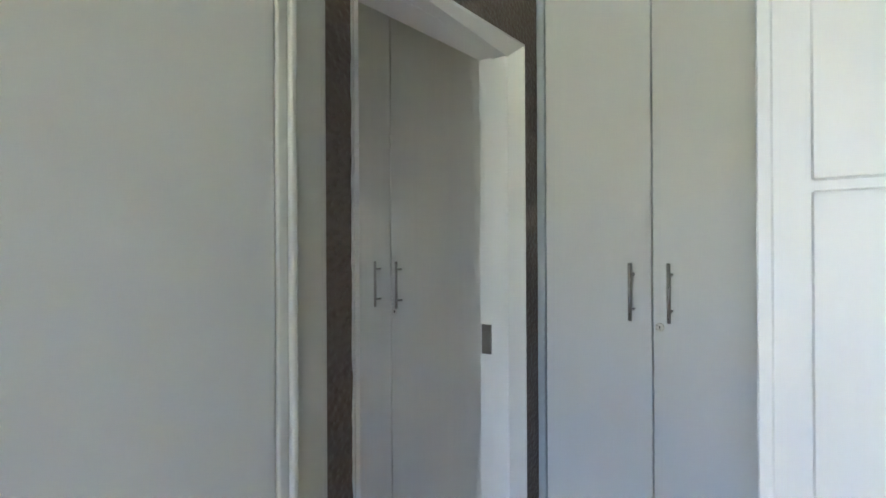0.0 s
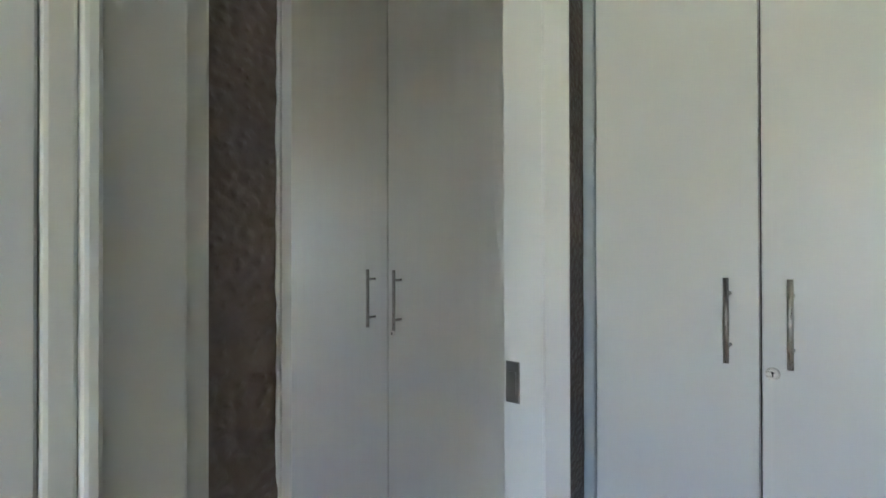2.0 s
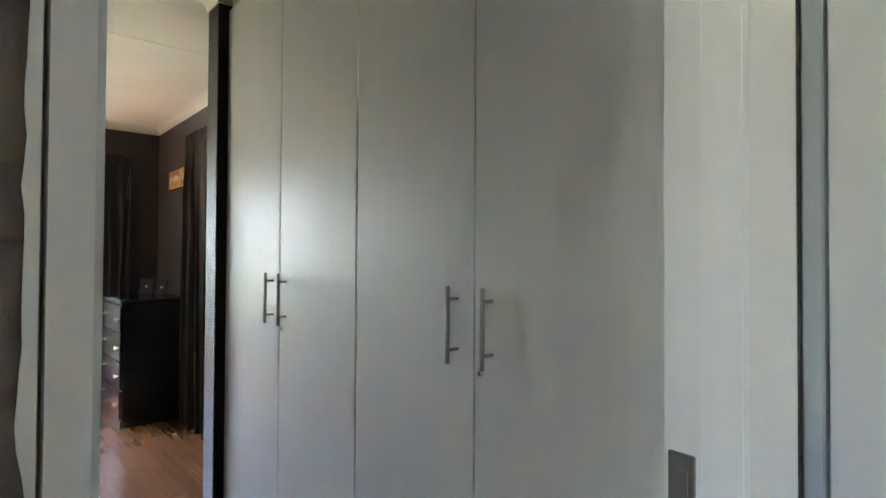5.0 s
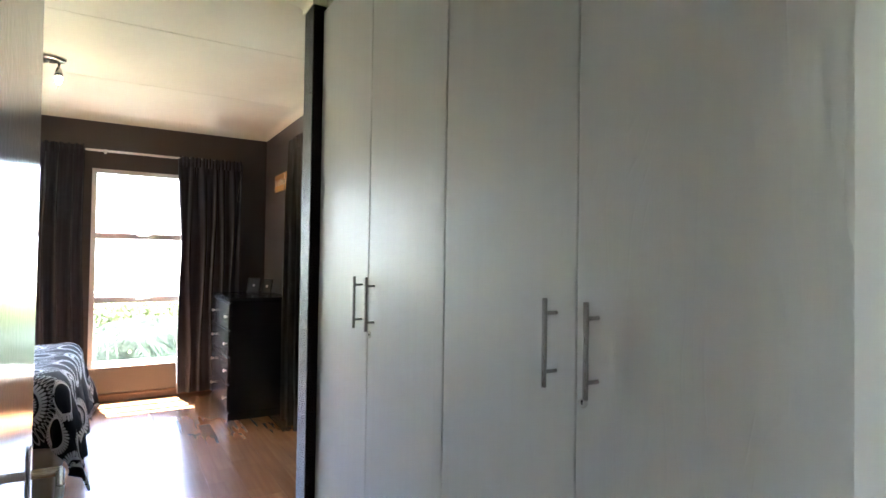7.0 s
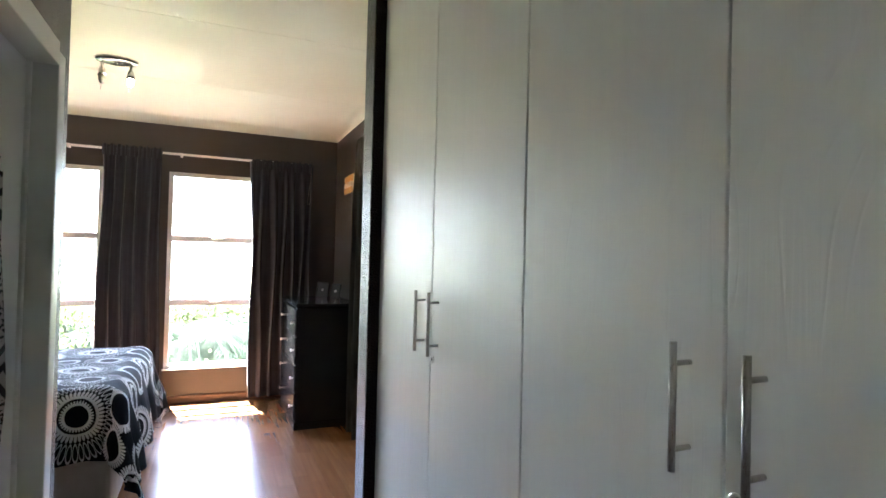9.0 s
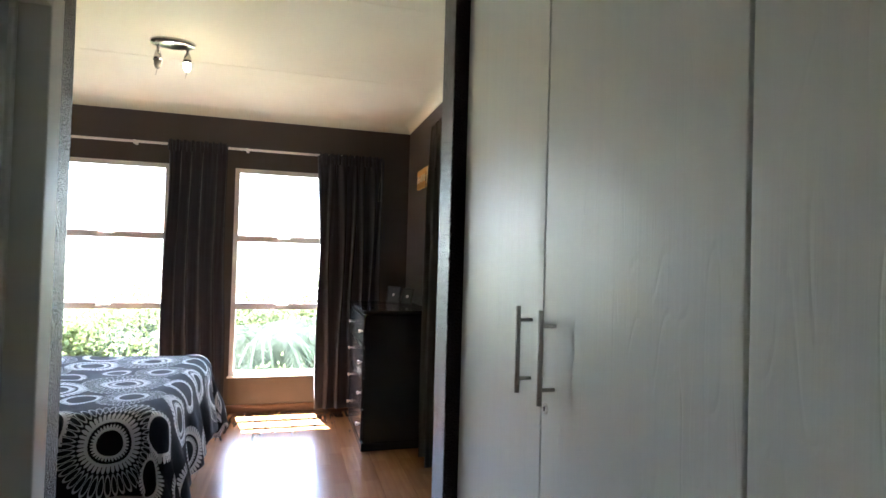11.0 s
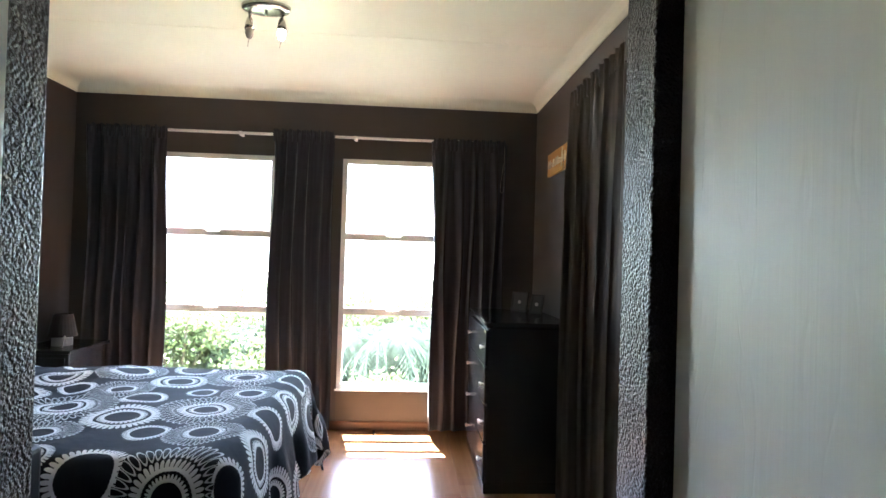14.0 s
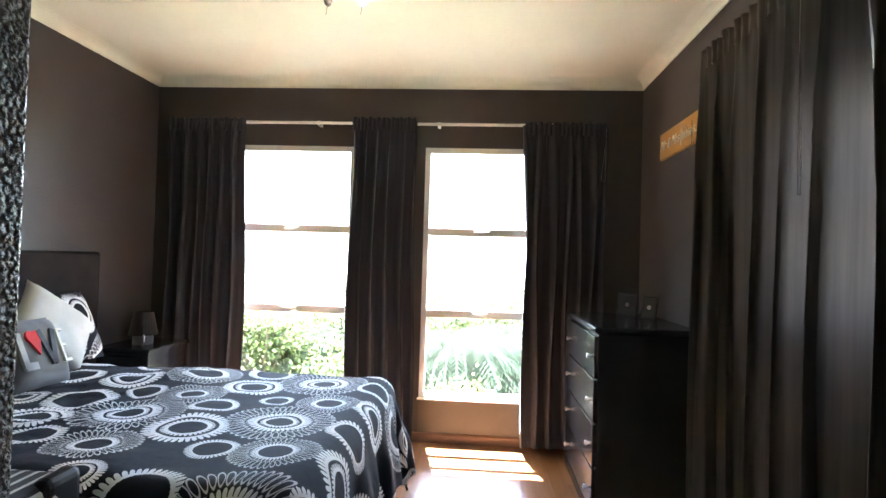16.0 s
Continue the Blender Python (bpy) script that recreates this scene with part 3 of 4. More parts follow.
for pr, yy, sg in ((LEFT, DY0, 1), (RIGHT, DY1, -1)):
    bm = bmesh.new()
    lo = [bm.verts.new((x, yy + sg * o, 0)) for x, o in pr]
    hi = [bm.verts.new((x, yy + sg * o, DZ - o)) for x, o in pr]
    for i in range(len(pr)):
        j = (i + 1) % len(pr)
        bm.faces.new((lo[i], lo[j], hi[j], hi[i]))
    bm.faces.new(hi)
    bmesh.ops.recalc_face_normals(bm, faces=bm.faces)
    bm.transform(Matrix.Translation(-loc))
    part("jamb", bm, M_FRAME, jamb_root)
bm = bmesh.new()
a_ = [bm.verts.new((x, DY0 + o, DZ - o)) for x, o in LEFT]
b_ = [bm.verts.new((x, DY1 - o, DZ - o)) for x, o in RIGHT]
for i in range(len(LEFT)):
    j = (i + 1) % len(LEFT)
    bm.faces.new((a_[i], a_[j], b_[j], b_[i]))
bmesh.ops.recalc_face_normals(bm, faces=bm.faces)
bm.transform(Matrix.Translation(-loc))
part("head", bm, M_FRAME, jamb_root)
sp_b = joined(box(-0.898, -0.938, DY1 + 0.010, DY1 + 0.022, 1.035, 1.135, 0.002), box(-0.908, -0.928, DY1 + 0.008, DY1 + 0.013, 1.055, 1.11))
sp_b.transform(Matrix.Translation(-loc))
part("strike_plate", sp_b, M_BRASS, jamb_root, "worn dark metal strike plate")

# the bedroom door, swung fully open into the passage
leaf = structure(empty("door_1", (HX1 - 0.006, 0.886, 0)), "glossy cream bedroom door standing open along the passage wall", "door")
leaf.rotation_euler = (0, 0, radians(1.8))
part("leaf", box(-0.815, 0.0, -0.042, 0.0, 0.012, 2.005, 0.002), M_LEAF, leaf)
part("edge_strip", box(-0.8155, -0.814, -0.040, -0.002, 0.02, 2.0), M_FRAME, leaf)
part("lock_plate", box(-0.775, -0.740, 0.0005, 0.004, 0.940, 1.130, 0.002), M_STEEL, leaf, "brushed steel lock plate")
lev = joined(rod((-0.757, 0.003, 1.09), (-0.757, 0.042, 1.09), 0.0075), rod((-0.757, 0.040, 1.09), (-0.690, 0.042, 1.086), 0.0065, r2=0.006), rod((-0.691, 0.042, 1.089), (-0.684, 0.040, 1.052), 0.006, r2=0.005))
part("lever_handle", lev, M_CHROME, leaf, "satin lever handle", smooth=False)
for z in (0.25, 1.0, 1.78):
    part("hinge", rod((0.004, 0.004, z - 0.045), (0.004, 0.004, z + 0.045), 0.006, 8), M_STEEL, leaf)

# closed hall door in its frame
d2 = structure(empty("door_2", (HX0, (LD0 + LD1) / 2, 0)), "plain cream hall door, closed, in a moulded frame", "door")
loc = Vector(d2.location)


def under(bm):
    bm.transform(Matrix.Translation(-loc))
    return bm


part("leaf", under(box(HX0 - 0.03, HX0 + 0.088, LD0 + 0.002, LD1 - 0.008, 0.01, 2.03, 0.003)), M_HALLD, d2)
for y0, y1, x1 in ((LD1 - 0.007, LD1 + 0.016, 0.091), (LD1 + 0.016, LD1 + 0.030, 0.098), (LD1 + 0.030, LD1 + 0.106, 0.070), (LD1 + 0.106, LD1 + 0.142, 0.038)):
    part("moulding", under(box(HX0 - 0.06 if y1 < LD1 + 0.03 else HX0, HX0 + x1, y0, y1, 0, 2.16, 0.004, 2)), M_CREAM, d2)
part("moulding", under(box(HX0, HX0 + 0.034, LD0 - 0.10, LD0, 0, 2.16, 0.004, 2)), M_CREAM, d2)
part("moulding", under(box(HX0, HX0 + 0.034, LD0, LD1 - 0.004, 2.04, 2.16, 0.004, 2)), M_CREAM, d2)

# white panelled door standing open across the hall
d3 = structure(empty("door_3", (0.4, 0.73, 0)), "white panelled door standing open, lit by daylight", "door")
loc = Vector(d3.location)
part("leaf", under(box(0.012, 0.80, 0.722, 0.758, 0.012, 2.02, 0.002)), M_PANEL, d3)
part("edge_strip", under(box(0.009, 0.024, 0.7195, 0.760, 0.012, 2.02, 0.002)), M_PANEL, d3)
for k in range(6):
    z = 0.22 + 0.308 * k
    part("panel", under(box(0.056, 0.76, 0.7175, 0.7225, z, z + 0.299, 0.0025)), M_PANEL, d3)

# closed bathroom door in the passage wall, deep in its white frame
d4 = structure(empty("door_4", ((BX0 + BX1) / 2, PY, 0)), "white door, closed, set deep in a white frame", "door")
loc = Vector(d4.location)
# darker cream on this white door stands in for the passage's dim light
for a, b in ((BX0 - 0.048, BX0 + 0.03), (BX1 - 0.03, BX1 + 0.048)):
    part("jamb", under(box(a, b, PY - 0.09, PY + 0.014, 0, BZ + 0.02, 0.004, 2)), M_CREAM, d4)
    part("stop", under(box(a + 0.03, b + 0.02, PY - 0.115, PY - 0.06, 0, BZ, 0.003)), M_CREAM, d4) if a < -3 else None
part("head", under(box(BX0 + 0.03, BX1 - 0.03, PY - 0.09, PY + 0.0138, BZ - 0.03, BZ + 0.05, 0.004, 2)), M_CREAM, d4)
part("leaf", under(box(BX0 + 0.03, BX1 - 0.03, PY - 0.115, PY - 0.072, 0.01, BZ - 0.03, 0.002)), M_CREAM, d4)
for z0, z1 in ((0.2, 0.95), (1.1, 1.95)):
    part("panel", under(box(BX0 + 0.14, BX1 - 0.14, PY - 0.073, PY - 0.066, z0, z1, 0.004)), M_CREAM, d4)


# ---------------------------------------------------------------- cupboards
def bar_handle(x, y, z0, z1, parent, loc, out=0.036, r=0.0058):
    """T-bar handle with two posts; it stands off towards -y."""
    bm = rod((x, y - out, z0), (x, y - out, z1), r, 16)
    for z in (z0 + 0.034, z1 - 0.034):
        add_rod(bm, (x, y + 0.001, z), (x, y - out, z), 0.0045, 12)
    bm.transform(Matrix.Translation(-Vector(loc)))
    ob = part("handle", bm, M_STEEL, parent, "brushed steel bar handle")
    for p in ob.data.polygons:
        p.use_smooth = len(p.vertices) == 4
    return ob


def keyhole(x, y, z, parent, loc):
    m = Matrix.Translation(Vector((x, y, z)) - Vector(loc)) @ Euler((radians(90), 0, 0)).to_matrix().to_4x4()
    k = part("lock", lathe([(0.0135, 0.0), (0.0135, 0.002), (0.011, 0.0035), (0.0075, 0.0035), (0.006, 0.0025)], 18, m), M_KNOB, parent, "round metal keyhole rose")
    kb = joined(rod((x, y - 0.0020, z + 0.002), (x, y - 0.0042, z + 0.002), 0.0026, 10), box(x - 0.0011, x + 0.0011, y - 0.0042, y - 0.002, z - 0.006, z + 0.002))
    kb.transform(Matrix.Translation(-Vector(loc)))
    part("key_slot", kb, M_BLACK2, k)


def cupboard(name, label, group, xl, gap, xr, front, back, ztop, lock_side, hz0, hz1, hoff, mat=M_DOOR):
    """One built-in unit: carcass, plinth and two tall doors with bar handles."""
    root = tagged(empty(name, ((xl + xr) / 2, front, 0)), label, "cupboard", group)
    o = Vector(root.location)

    def mv(bm):
        bm.transform(Matrix.Translation(-o))
        return bm

    # carcass coloured near-black as the shade behind the door gaps
    part("carcass", mv(box(xl + 0.001, xr - 0.001, front + 0.021, back, 0.0, ztop - 0.002)), M_GAP_DARK, root)
    part("plinth", mv(box(xl + 0.002, xr - 0.002, front + 0.018, front + 0.0208, 0, 0.075)), M_DOOR, root)
    for a, b, s in ((xl, gap, 1), (gap, xr, -1)):
        d = part("door", mv(box(a + 0.0022, b - 0.0022, front, front + 0.0195, 0.08, ztop - 0.004, 0.0025, 2)), mat, root)
        hx = gap - s * hoff
        bar_handle(hx, front, hz0, hz1, d, o)
        if s == lock_side:
            keyhole(gap - s * 0.022, front, hz0 - 0.018, d, o)
    return root


WT = 2.665
cupboard("wardrobe", "built-in wardrobe with two tall white wood-grain doors, beside the wall end", "bedroom wardrobes", -3.338, -2.712, -2.122, WY, YR - 0.004, WT, -1, 1.137, 1.347, 0.062)
cupboard("wardrobe", "built-in wardrobe with two tall white doors, beside the doorway", "bedroom wardrobes", -2.120, -1.556, -0.985, WY, YR - 0.004, WT, -1, 1.138, 1.339, 0.0635)
part("filler_strip", box(-0.983, HX1 - 0.001, WY + 0.004, WY + 0.03, 0, WT), M_DOOR)
structure(bpy.data.objects["filler_strip"], "white filler strip beside the wardrobe", "filler")
structure(part("wardrobe_bulkhead", box(SX0, HX1 - 0.001, WY + 0.03, YR - 0.002, WT, CEIL - 0.001), M_CEIL), "white bulkhead above the wardrobe", "bulkhead")
hc = cupboard("hall_cupboard", "built-in hall cupboard with two tall plain white doors", "", -0.783, -0.422, -0.077, HCY, YR - 0.004, 2.62, -1, 1.166, 1.344, 0.0575, M_PLAIN)
structure(part("cupboard_frame_1", box(HXR + 0.001, -0.785, HCY - 0.004, HCY + 0.04, 0, 2.62, 0.003), M_SHADE), "weathered white cupboard frame, shade put into its grey-blue colour", "frame")
structure(part("cupboard_frame_2", box(-0.076, -0.029, HCY - 0.002, HCY + 0.04, 0, 2.62, 0.003), M_SHADE), "weathered white cupboard frame, shade put into its grey-blue colour", "frame")
structure(part("cupboard_bulkhead", box(HXR + 0.001, -0.029, HCY + 0.002, YR - 0.002, 2.622, CEIL - 0.001), M_HALLB), "brown wall above the hall cupboard", "bulkhead")


# ---------------------------------------------------------------- curtains
def curtain(name, label, a, b, base, ztop, zbot, folds, depth, mat, along="y", seed=1, spread=0.0, inward=1, lean=0.0, over=0.0, lined=True):
    """Pleated hanging cloth with a gathered heading; a..b along the wall, waving about the base plane."""
    rnd = random.Random(seed)
    nu, nz = folds * 16, 30
    ph = [rnd.uniform(-0.5, 0.5) for _ in range(folds + 2)]
    am = [rnd.uniform(0.6, 1.25) for _ in range(folds + 2)]
    bm = bmesh.new()
    grid = []
    for k in range(nz + 1):
        t = k / nz
        z = ztop + (zbot - ztop) * t
        row = []
        for i in range(nu + 1):
            s = i / nu
            f = folds * min(1.0, max(0.0, s + math.sin(math.pi * s) * (0.030 * math.sin(6.3 * s + seed) + 0.016 * math.sin(15.1 * s + 2 * seed))))
            n = min(int(f), folds)
            w = f - n
            amp = am[n] * (1 - w) + am[n + 1] * w
            shift = ph[n] * (1 - w) + ph[n + 1] * w
            grow = 0.45 + 0.55 * min(1, t * 5)
            d = depth * amp * grow * (math.sin(2 * math.pi * f + shift * 2.2 * t) + 0.35 * math.sin(4 * math.pi * f + 3 * shift))
            if t < 0.05:
                d += 0.006 * math.sin(2 * math.pi * f * 3)
            c = (a + b) / 2
            u = c + (a + (b - a) * s - c) * (1 + spread * (t - 0.2)) + 0.012 * math.sin(7 * t + shift * 5) + lean * t
            u += (0.25 * depth + over * amp) * math.cos(2 * math.pi * f + 0.6 * math.sin(2.2 * t + 4 * shift)) * (0.25 + 0.75 * min(1, t * 3))
            row.append(bm.verts.new((base + inward * d, u, z) if along == "y" else (u, base - inward * d, z)))
        grid.append(row)
    for k in range(nz):
        for i in range(nu):
            bm.faces.new((grid[k][i], grid[k][i + 1], grid[k + 1][i + 1], grid[k + 1][i]))
    o = Vector((base, (a + b) / 2, zbot)) if along == "y" else Vector(((a + b) / 2, base, zbot))
    bm.transform(Matrix.Translation(-o))
    root = tagged(empty(name, o), label, "curtain")
    ob = part("cloth", bm, mat, root, smooth=True)
    if lined:
        so = ob.modifiers.new("thick", "SOLIDIFY")
        so.thickness = 0.003
    # gathered tape at the top
    hb_ = bmesh.new()
    last = None
    steps = folds * 24
    for i in range(steps + 1):
        s = i / steps
        u = a + (b - a) * s
        g = 0.008 * math.sin(2 * math.pi * folds * 3 * s + 1.5 * math.sin(9 * s + seed))
        frill = 0.007 * math.sin(2 * math.pi * folds * 1.7 * s + seed) + 0.004 * math.sin(2 * math.pi * folds * 4.3 * s)
        col = []
        for zz, dd in ((ztop + 0.022 + frill, 1.7), (ztop, 1.0), (ztop - 0.03, 0.55), (ztop - 0.075, 1.1)):
            d = base + inward * 0.012 + g * dd if along == "y" else base - inward * 0.012 - g * dd
            col.append(hb_.verts.new((d, u, zz) if along == "y" else (u, d, zz)))
        if last:
            for p in range(3):
                hb_.faces.new((last[p], col[p], col[p + 1], last[p + 1]))
        last = col
    hb_.transform(Matrix.Translation(-o))
    part("heading", hb_, mat, root, smooth=True)
    return root


CXB = XW + 0.105
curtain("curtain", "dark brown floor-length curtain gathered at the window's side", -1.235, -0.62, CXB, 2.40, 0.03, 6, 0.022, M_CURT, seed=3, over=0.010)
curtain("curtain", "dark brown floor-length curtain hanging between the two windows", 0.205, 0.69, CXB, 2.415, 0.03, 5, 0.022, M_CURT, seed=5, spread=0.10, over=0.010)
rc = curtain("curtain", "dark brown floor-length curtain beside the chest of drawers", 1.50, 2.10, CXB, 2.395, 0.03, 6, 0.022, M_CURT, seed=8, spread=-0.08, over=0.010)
curtain("curtain", "charcoal floor-length curtain drawn across the side window", -5.43, -4.325, YR - 0.13, 2.40, 0.03, 6, 0.044, M_CURT2, along="x", seed=11, over=0.030, lined=False)
curtain("curtain", "charcoal curtain pushed to the end of the rail", -4.245, -3.66, YR - 0.13, 2.36, 0.03, 5, 0.030, M_CURT2, along="x", seed=14, over=0.012)


def rail(name, a, b, x, z, brackets, along="y", label=""):
    root = tagged(empty(name, (x, (a + b) / 2, z) if along == "y" else ((a + b) / 2, x, z)), label, "curtain rail")
    o = Vector(root.location)
    p, q = ((x, a, z), (x, b, z)) if along == "y" else ((a, x, z), (b, x, z))
    bm = box(x - 0.006, x + 0.006, a, b, z - 0.011, z + 0.011, 0.003) if along == "y" else box(a, b, x - 0.006, x + 0.006, z - 0.011, z + 0.011, 0.003)
    bm.transform(Matrix.Translation(-o))
    part("rail", bm, M_WINF, root)
    for y in brackets:
        bm = box(XW, x + 0.012, y - 0.012, y + 0.012, z - 0.018, z + 0.014, 0.003) if along == "y" else box(y - 0.012, y + 0.012, x - 0.012, YR, z - 0.018, z + 0.014, 0.003)
        bm.transform(Matrix.Translation(-o))
        part("bracket", bm, M_WINF, root)
    return root


rail("curtain_rail", -1.24, 2.10, XW + 0.072, 2.405, (-0.9, -0.064, 0.859, 1.7), label="long white metal curtain rail above the windows")
rail("curtain_rail", -5.47, -3.60, YR - 0.10, 2.40, (-5.1, -4.3, -3.7), along="x", label="white curtain rail above the side window")


def cord(name, pts, label, r=0.0014):
    cu = bpy.data.curves.new(name, "CURVE")
    cu.dimensions, cu.bevel_depth, cu.bevel_resolution = "3D", r, 2
    s = cu.splines.new("POLY")
    s.points.add(len(pts) - 1)
    for p, c in zip(s.points, pts):
        p.co = (*c, 1)
    cu.materials.append(M_CORD)
    return tagged(new(name, cu), label, "cord")


def pull_cord(x, y, ztop, length, dx, dy):
    pts = []
    for i in range(9):
        pts.append((x, y, ztop - length * i / 8))
    for i in range(1, 6):
        a = math.pi * i / 6
        pts.append((x + dx * (1 - math.cos(a)) / 2, y + dy * (1 - math.cos(a)) / 2, ztop - length - 0.02 * math.sin(a)))
    for i in range(1, 7):
        pts.append((x + dx * (1 - i / 8), y + dy * (1 - i / 8), ztop - length + length * 0.6 * i / 6))
    return pts


cord("pull_cord", pull_cord(CXB + 0.03, 2.085, 2.37, 0.36, 0.0, -0.03), "looped pale curtain cord at the heading")
cord("pull_cord", pull_cord(-5.44, YR - 0.175, 2.10, 0.14, 0.03, 0.0), "looped pale curtain cord at the side curtain")
cord("pull_cord", pull_cord(-4.515, YR - 0.19, 2.38, 0.74, 0.02, 0.0), "looped pale curtain cord at the side curtain")


# ---------------------------------------------------------------- bed
BXF, BXN, BYF, BTOP = -5.62, -4.12, 0.765, 0.735
bed = tagged(empty("bed", ((BXF + BXN) / 2, -0.3, 0)), "double bed with a pale cloth base and a dark upholstered headboard", "bed")
loc = Vector(bed.location)
part("base", under(box(BXF + 0.03, BXN - 0.03, YL + 0.1, BYF - 0.05, 0.10, 0.42, 0.02, 2)), M_BASE, bed, "pale cloth bed base")
part("mattress", under(box(BXF + 0.02, BXN - 0.02, YL + 0.1, BYF - 0.03, 0.425, BTOP - 0.02, 0.045, 3)), M_BASE, bed, "pale mattress")
for x in (BXF + 0.12, BXN - 0.12):
    for y in (YL + 0.25, BYF - 0.15):
        part("leg", under(rod((x, y, 0), (x, y, 0.1), 0.025, 12)), M_BLACK2, bed)
hbm = box(-6.175, -3.98, YL + 0.015, YL + 0.085, 0.10, 1.37, 0.02, 3)
part("headboard", under(hbm), M_HEAD, bed, "dark upholstered headboard")


# large medallions of the print on the cloth's plane: (u, v, ring radius, inner ring, outer reach or 0)
PRINT = [
    (-5.57, -0.49, 0.124, 0, 0), (-5.22, -0.43, 0.14, 1, 0), (-5.06, -0.26, 0.085, 0, 0), (-4.89, -0.44, 0.139, 0, 0),
    (-4.74, -0.13, 0.119, 1, 1.75), (-5.04, -0.04, 0.072, 0, 2.0), (-5.37, -0.15, 0.115, 0, 1.5), (-4.89, 0.13, 0.101, 0, 0),
    (-4.61, 0.18, 0.15, 1, 0), (-4.63, -0.43, 0.143, 1, 0), (-4.44, -0.26, 0.1, 0, 0), (-4.40, -0.02, 0.074, 0, 1.95),
    (-4.43, 0.36, 0.084, 0, 0), (-5.51, 0.14, 0.124, 0, 0), (-5.22, 0.16, 0.14, 1, 0), (-5.37, 0.45, 0.123, 1, 1.74),
    (-5.03, 0.57, 0.079, 0, 1.75), (-4.75, 0.46, 0.121, 1, 1.7), (-4.42, 0.57, 0.077, 0, 1.85), (-5.04, 0.34, 0.072, 0, 0)]
PRINT += [
    (-5.32, 0.72, 0.10, 0, 0), (-5.02, 0.80, 0.13, 1, 0), (-4.70, 0.76, 0.11, 0, 0), (-4.42, 0.83, 0.13, 1, 0),
    (-5.36, 0.94, 0.11, 0, 1.6), (-4.12, 0.30, 0.13, 0, 0), (-4.05, 0.57, 0.12, 1, 1.75), (-4.12, 0.79, 0.11, 0, 0), (-3.93, 0.80, 0.11, 0, 0)]


def scatter_print():
    """Fill the rest of the cloth with further medallions that keep clear of the large ones."""
    rnd = random.Random(12)
    out = list(PRINT)
    for big in (0.13, 0.10, 0.075):
        for _ in range(700):
            u, v = rnd.uniform(-6.1, -3.7), rnd.uniform(-1.3, 1.25)
            if all(math.hypot(u - c[0], v - c[1]) > big * 1.05 + c[2] * (c[4] or 1.0) for c in out):
                out.append((u, v, big, rnd.randint(0, 1), 0))
    return out


def mark_print(bm, spots, uvl):
    """Give every face the centre, size and kind of the medallion that it lies in."""
    la, lb = bm.faces.layers.float_vector.new("medallion"), bm.faces.layers.float_vector.new("print_kind")
    for f in bm.faces:
        mu = sum(lp[uvl].uv.x for lp in f.loops) / len(f.loops) - 10
        mv = sum(lp[uvl].uv.y for lp in f.loops) / len(f.loops) - 10
        c = min(spots, key=lambda q: math.hypot(mu - q[0], mv - q[1]) / (q[2] * (q[4] or 1.0)))
        f[la] = Vector((c[0] + 10, c[1] + 10, c[2]))
        f[lb] = Vector((c[3], 1.0 if c[4] else 0.0, c[4] or 1.5))


SPOTS = scatter_print()


def quilt():
    bm = bmesh.new()
    uvl = bm.loops.layers.uv.new("UVMap")
    u0, u1, v0, v1 = BXF - 0.36, BXN + 0.28, -1.02, BYF + 0.40
    nu, nv = 170, 176
    R = 0.085
    grid = []
    for j in range(nv + 1):
        row = []
        for i in range(nu + 1):
            u, v = u0 + (u1 - u0) * i / nu, v0 + (v1 - v0) * j / nv
            du = (u - (BXN - R)) if u > BXN - R else ((BXF + R) - u if u < BXF + R else 0.0)
            su = 1 if u > BXN - R else -1
            dv = max(0.0, v - (BYF - R))
            x, y = min(max(u, BXF + R), BXN - R), min(v, BYF - R)
            z = BTOP + 0.012
            z += 0.012 * noise.noise(Vector((u * 2.1, v * 2.1, 0.3))) + 0.005 * noise.noise(Vector((u * 7, v * 7, 2.3)))
            near = min(1.0, max(0.3, 0.3 - (v - 0.25) * 1.1))
            z += 0.042 * max(0, noise.noise(Vector((u * 1.6 + 4, v * 5.2, 5.1)))) * near
            z += 0.020 * abs(noise.noise(Vector((u * 3.1 - v * 5, v * 7.0 + u * 2, 3.7)))) * near
            z += 0.014 * max(0, noise.noise(Vector((u * 9 + v * 4, v * 3, 8.1)))) * near
            d = math.hypot(du, dv)
            if d > 1e-6:
                nx, ny = su * du / d, dv / d
                q = R * math.pi / 2
                if d < q:
                    a = d / R
                    o, h = R * math.sin(a), R * (1 - math.cos(a))
                else:
                    e = d - q
                    along = v if du > dv else u
                    fold = 0.018 * math.sin(along * 13 + 1.0) + 0.012 * math.sin(along * 29)
                    o, h = R + (0.16 if dv > du else 0.04) * e + fold * min(1, e * 5), R + e
                    if du > 0 and dv > 0:
                        o += 0.05 * min(1, e * 4) * (2 * du * dv / (d * d))
                x, y, z = x + nx * o, y + ny * o, z - h
            row.append((bm.verts.new((x, y, z)), u, v))
        grid.append(row)
    for j in range(nv):
        for i in range(nu):
            c = (grid[j][i], grid[j][i + 1], grid[j + 1][i + 1], grid[j + 1][i])
            f = bm.faces.new([k[0] for k in c])
            for lp, k in zip(f.loops, c):
                lp[uvl].uv = (k[1] + 10, k[2] + 10)
    mark_print(bm, SPOTS, uvl)
    bm.transform(Matrix.Translation(-Vector((-4.87, -0.1, 0.3))))
    ob = part("quilt", bm, M_QUILT, smooth=True)
    ob.location = (-4.87, -0.1, 0.3)
    so = ob.modifiers.new("thick", "SOLIDIFY")
    so.thickness, so.offset = 0.012, 1.0
    return tagged(ob, "black quilt printed with white sunburst circles, spread over the bed", "quilt")


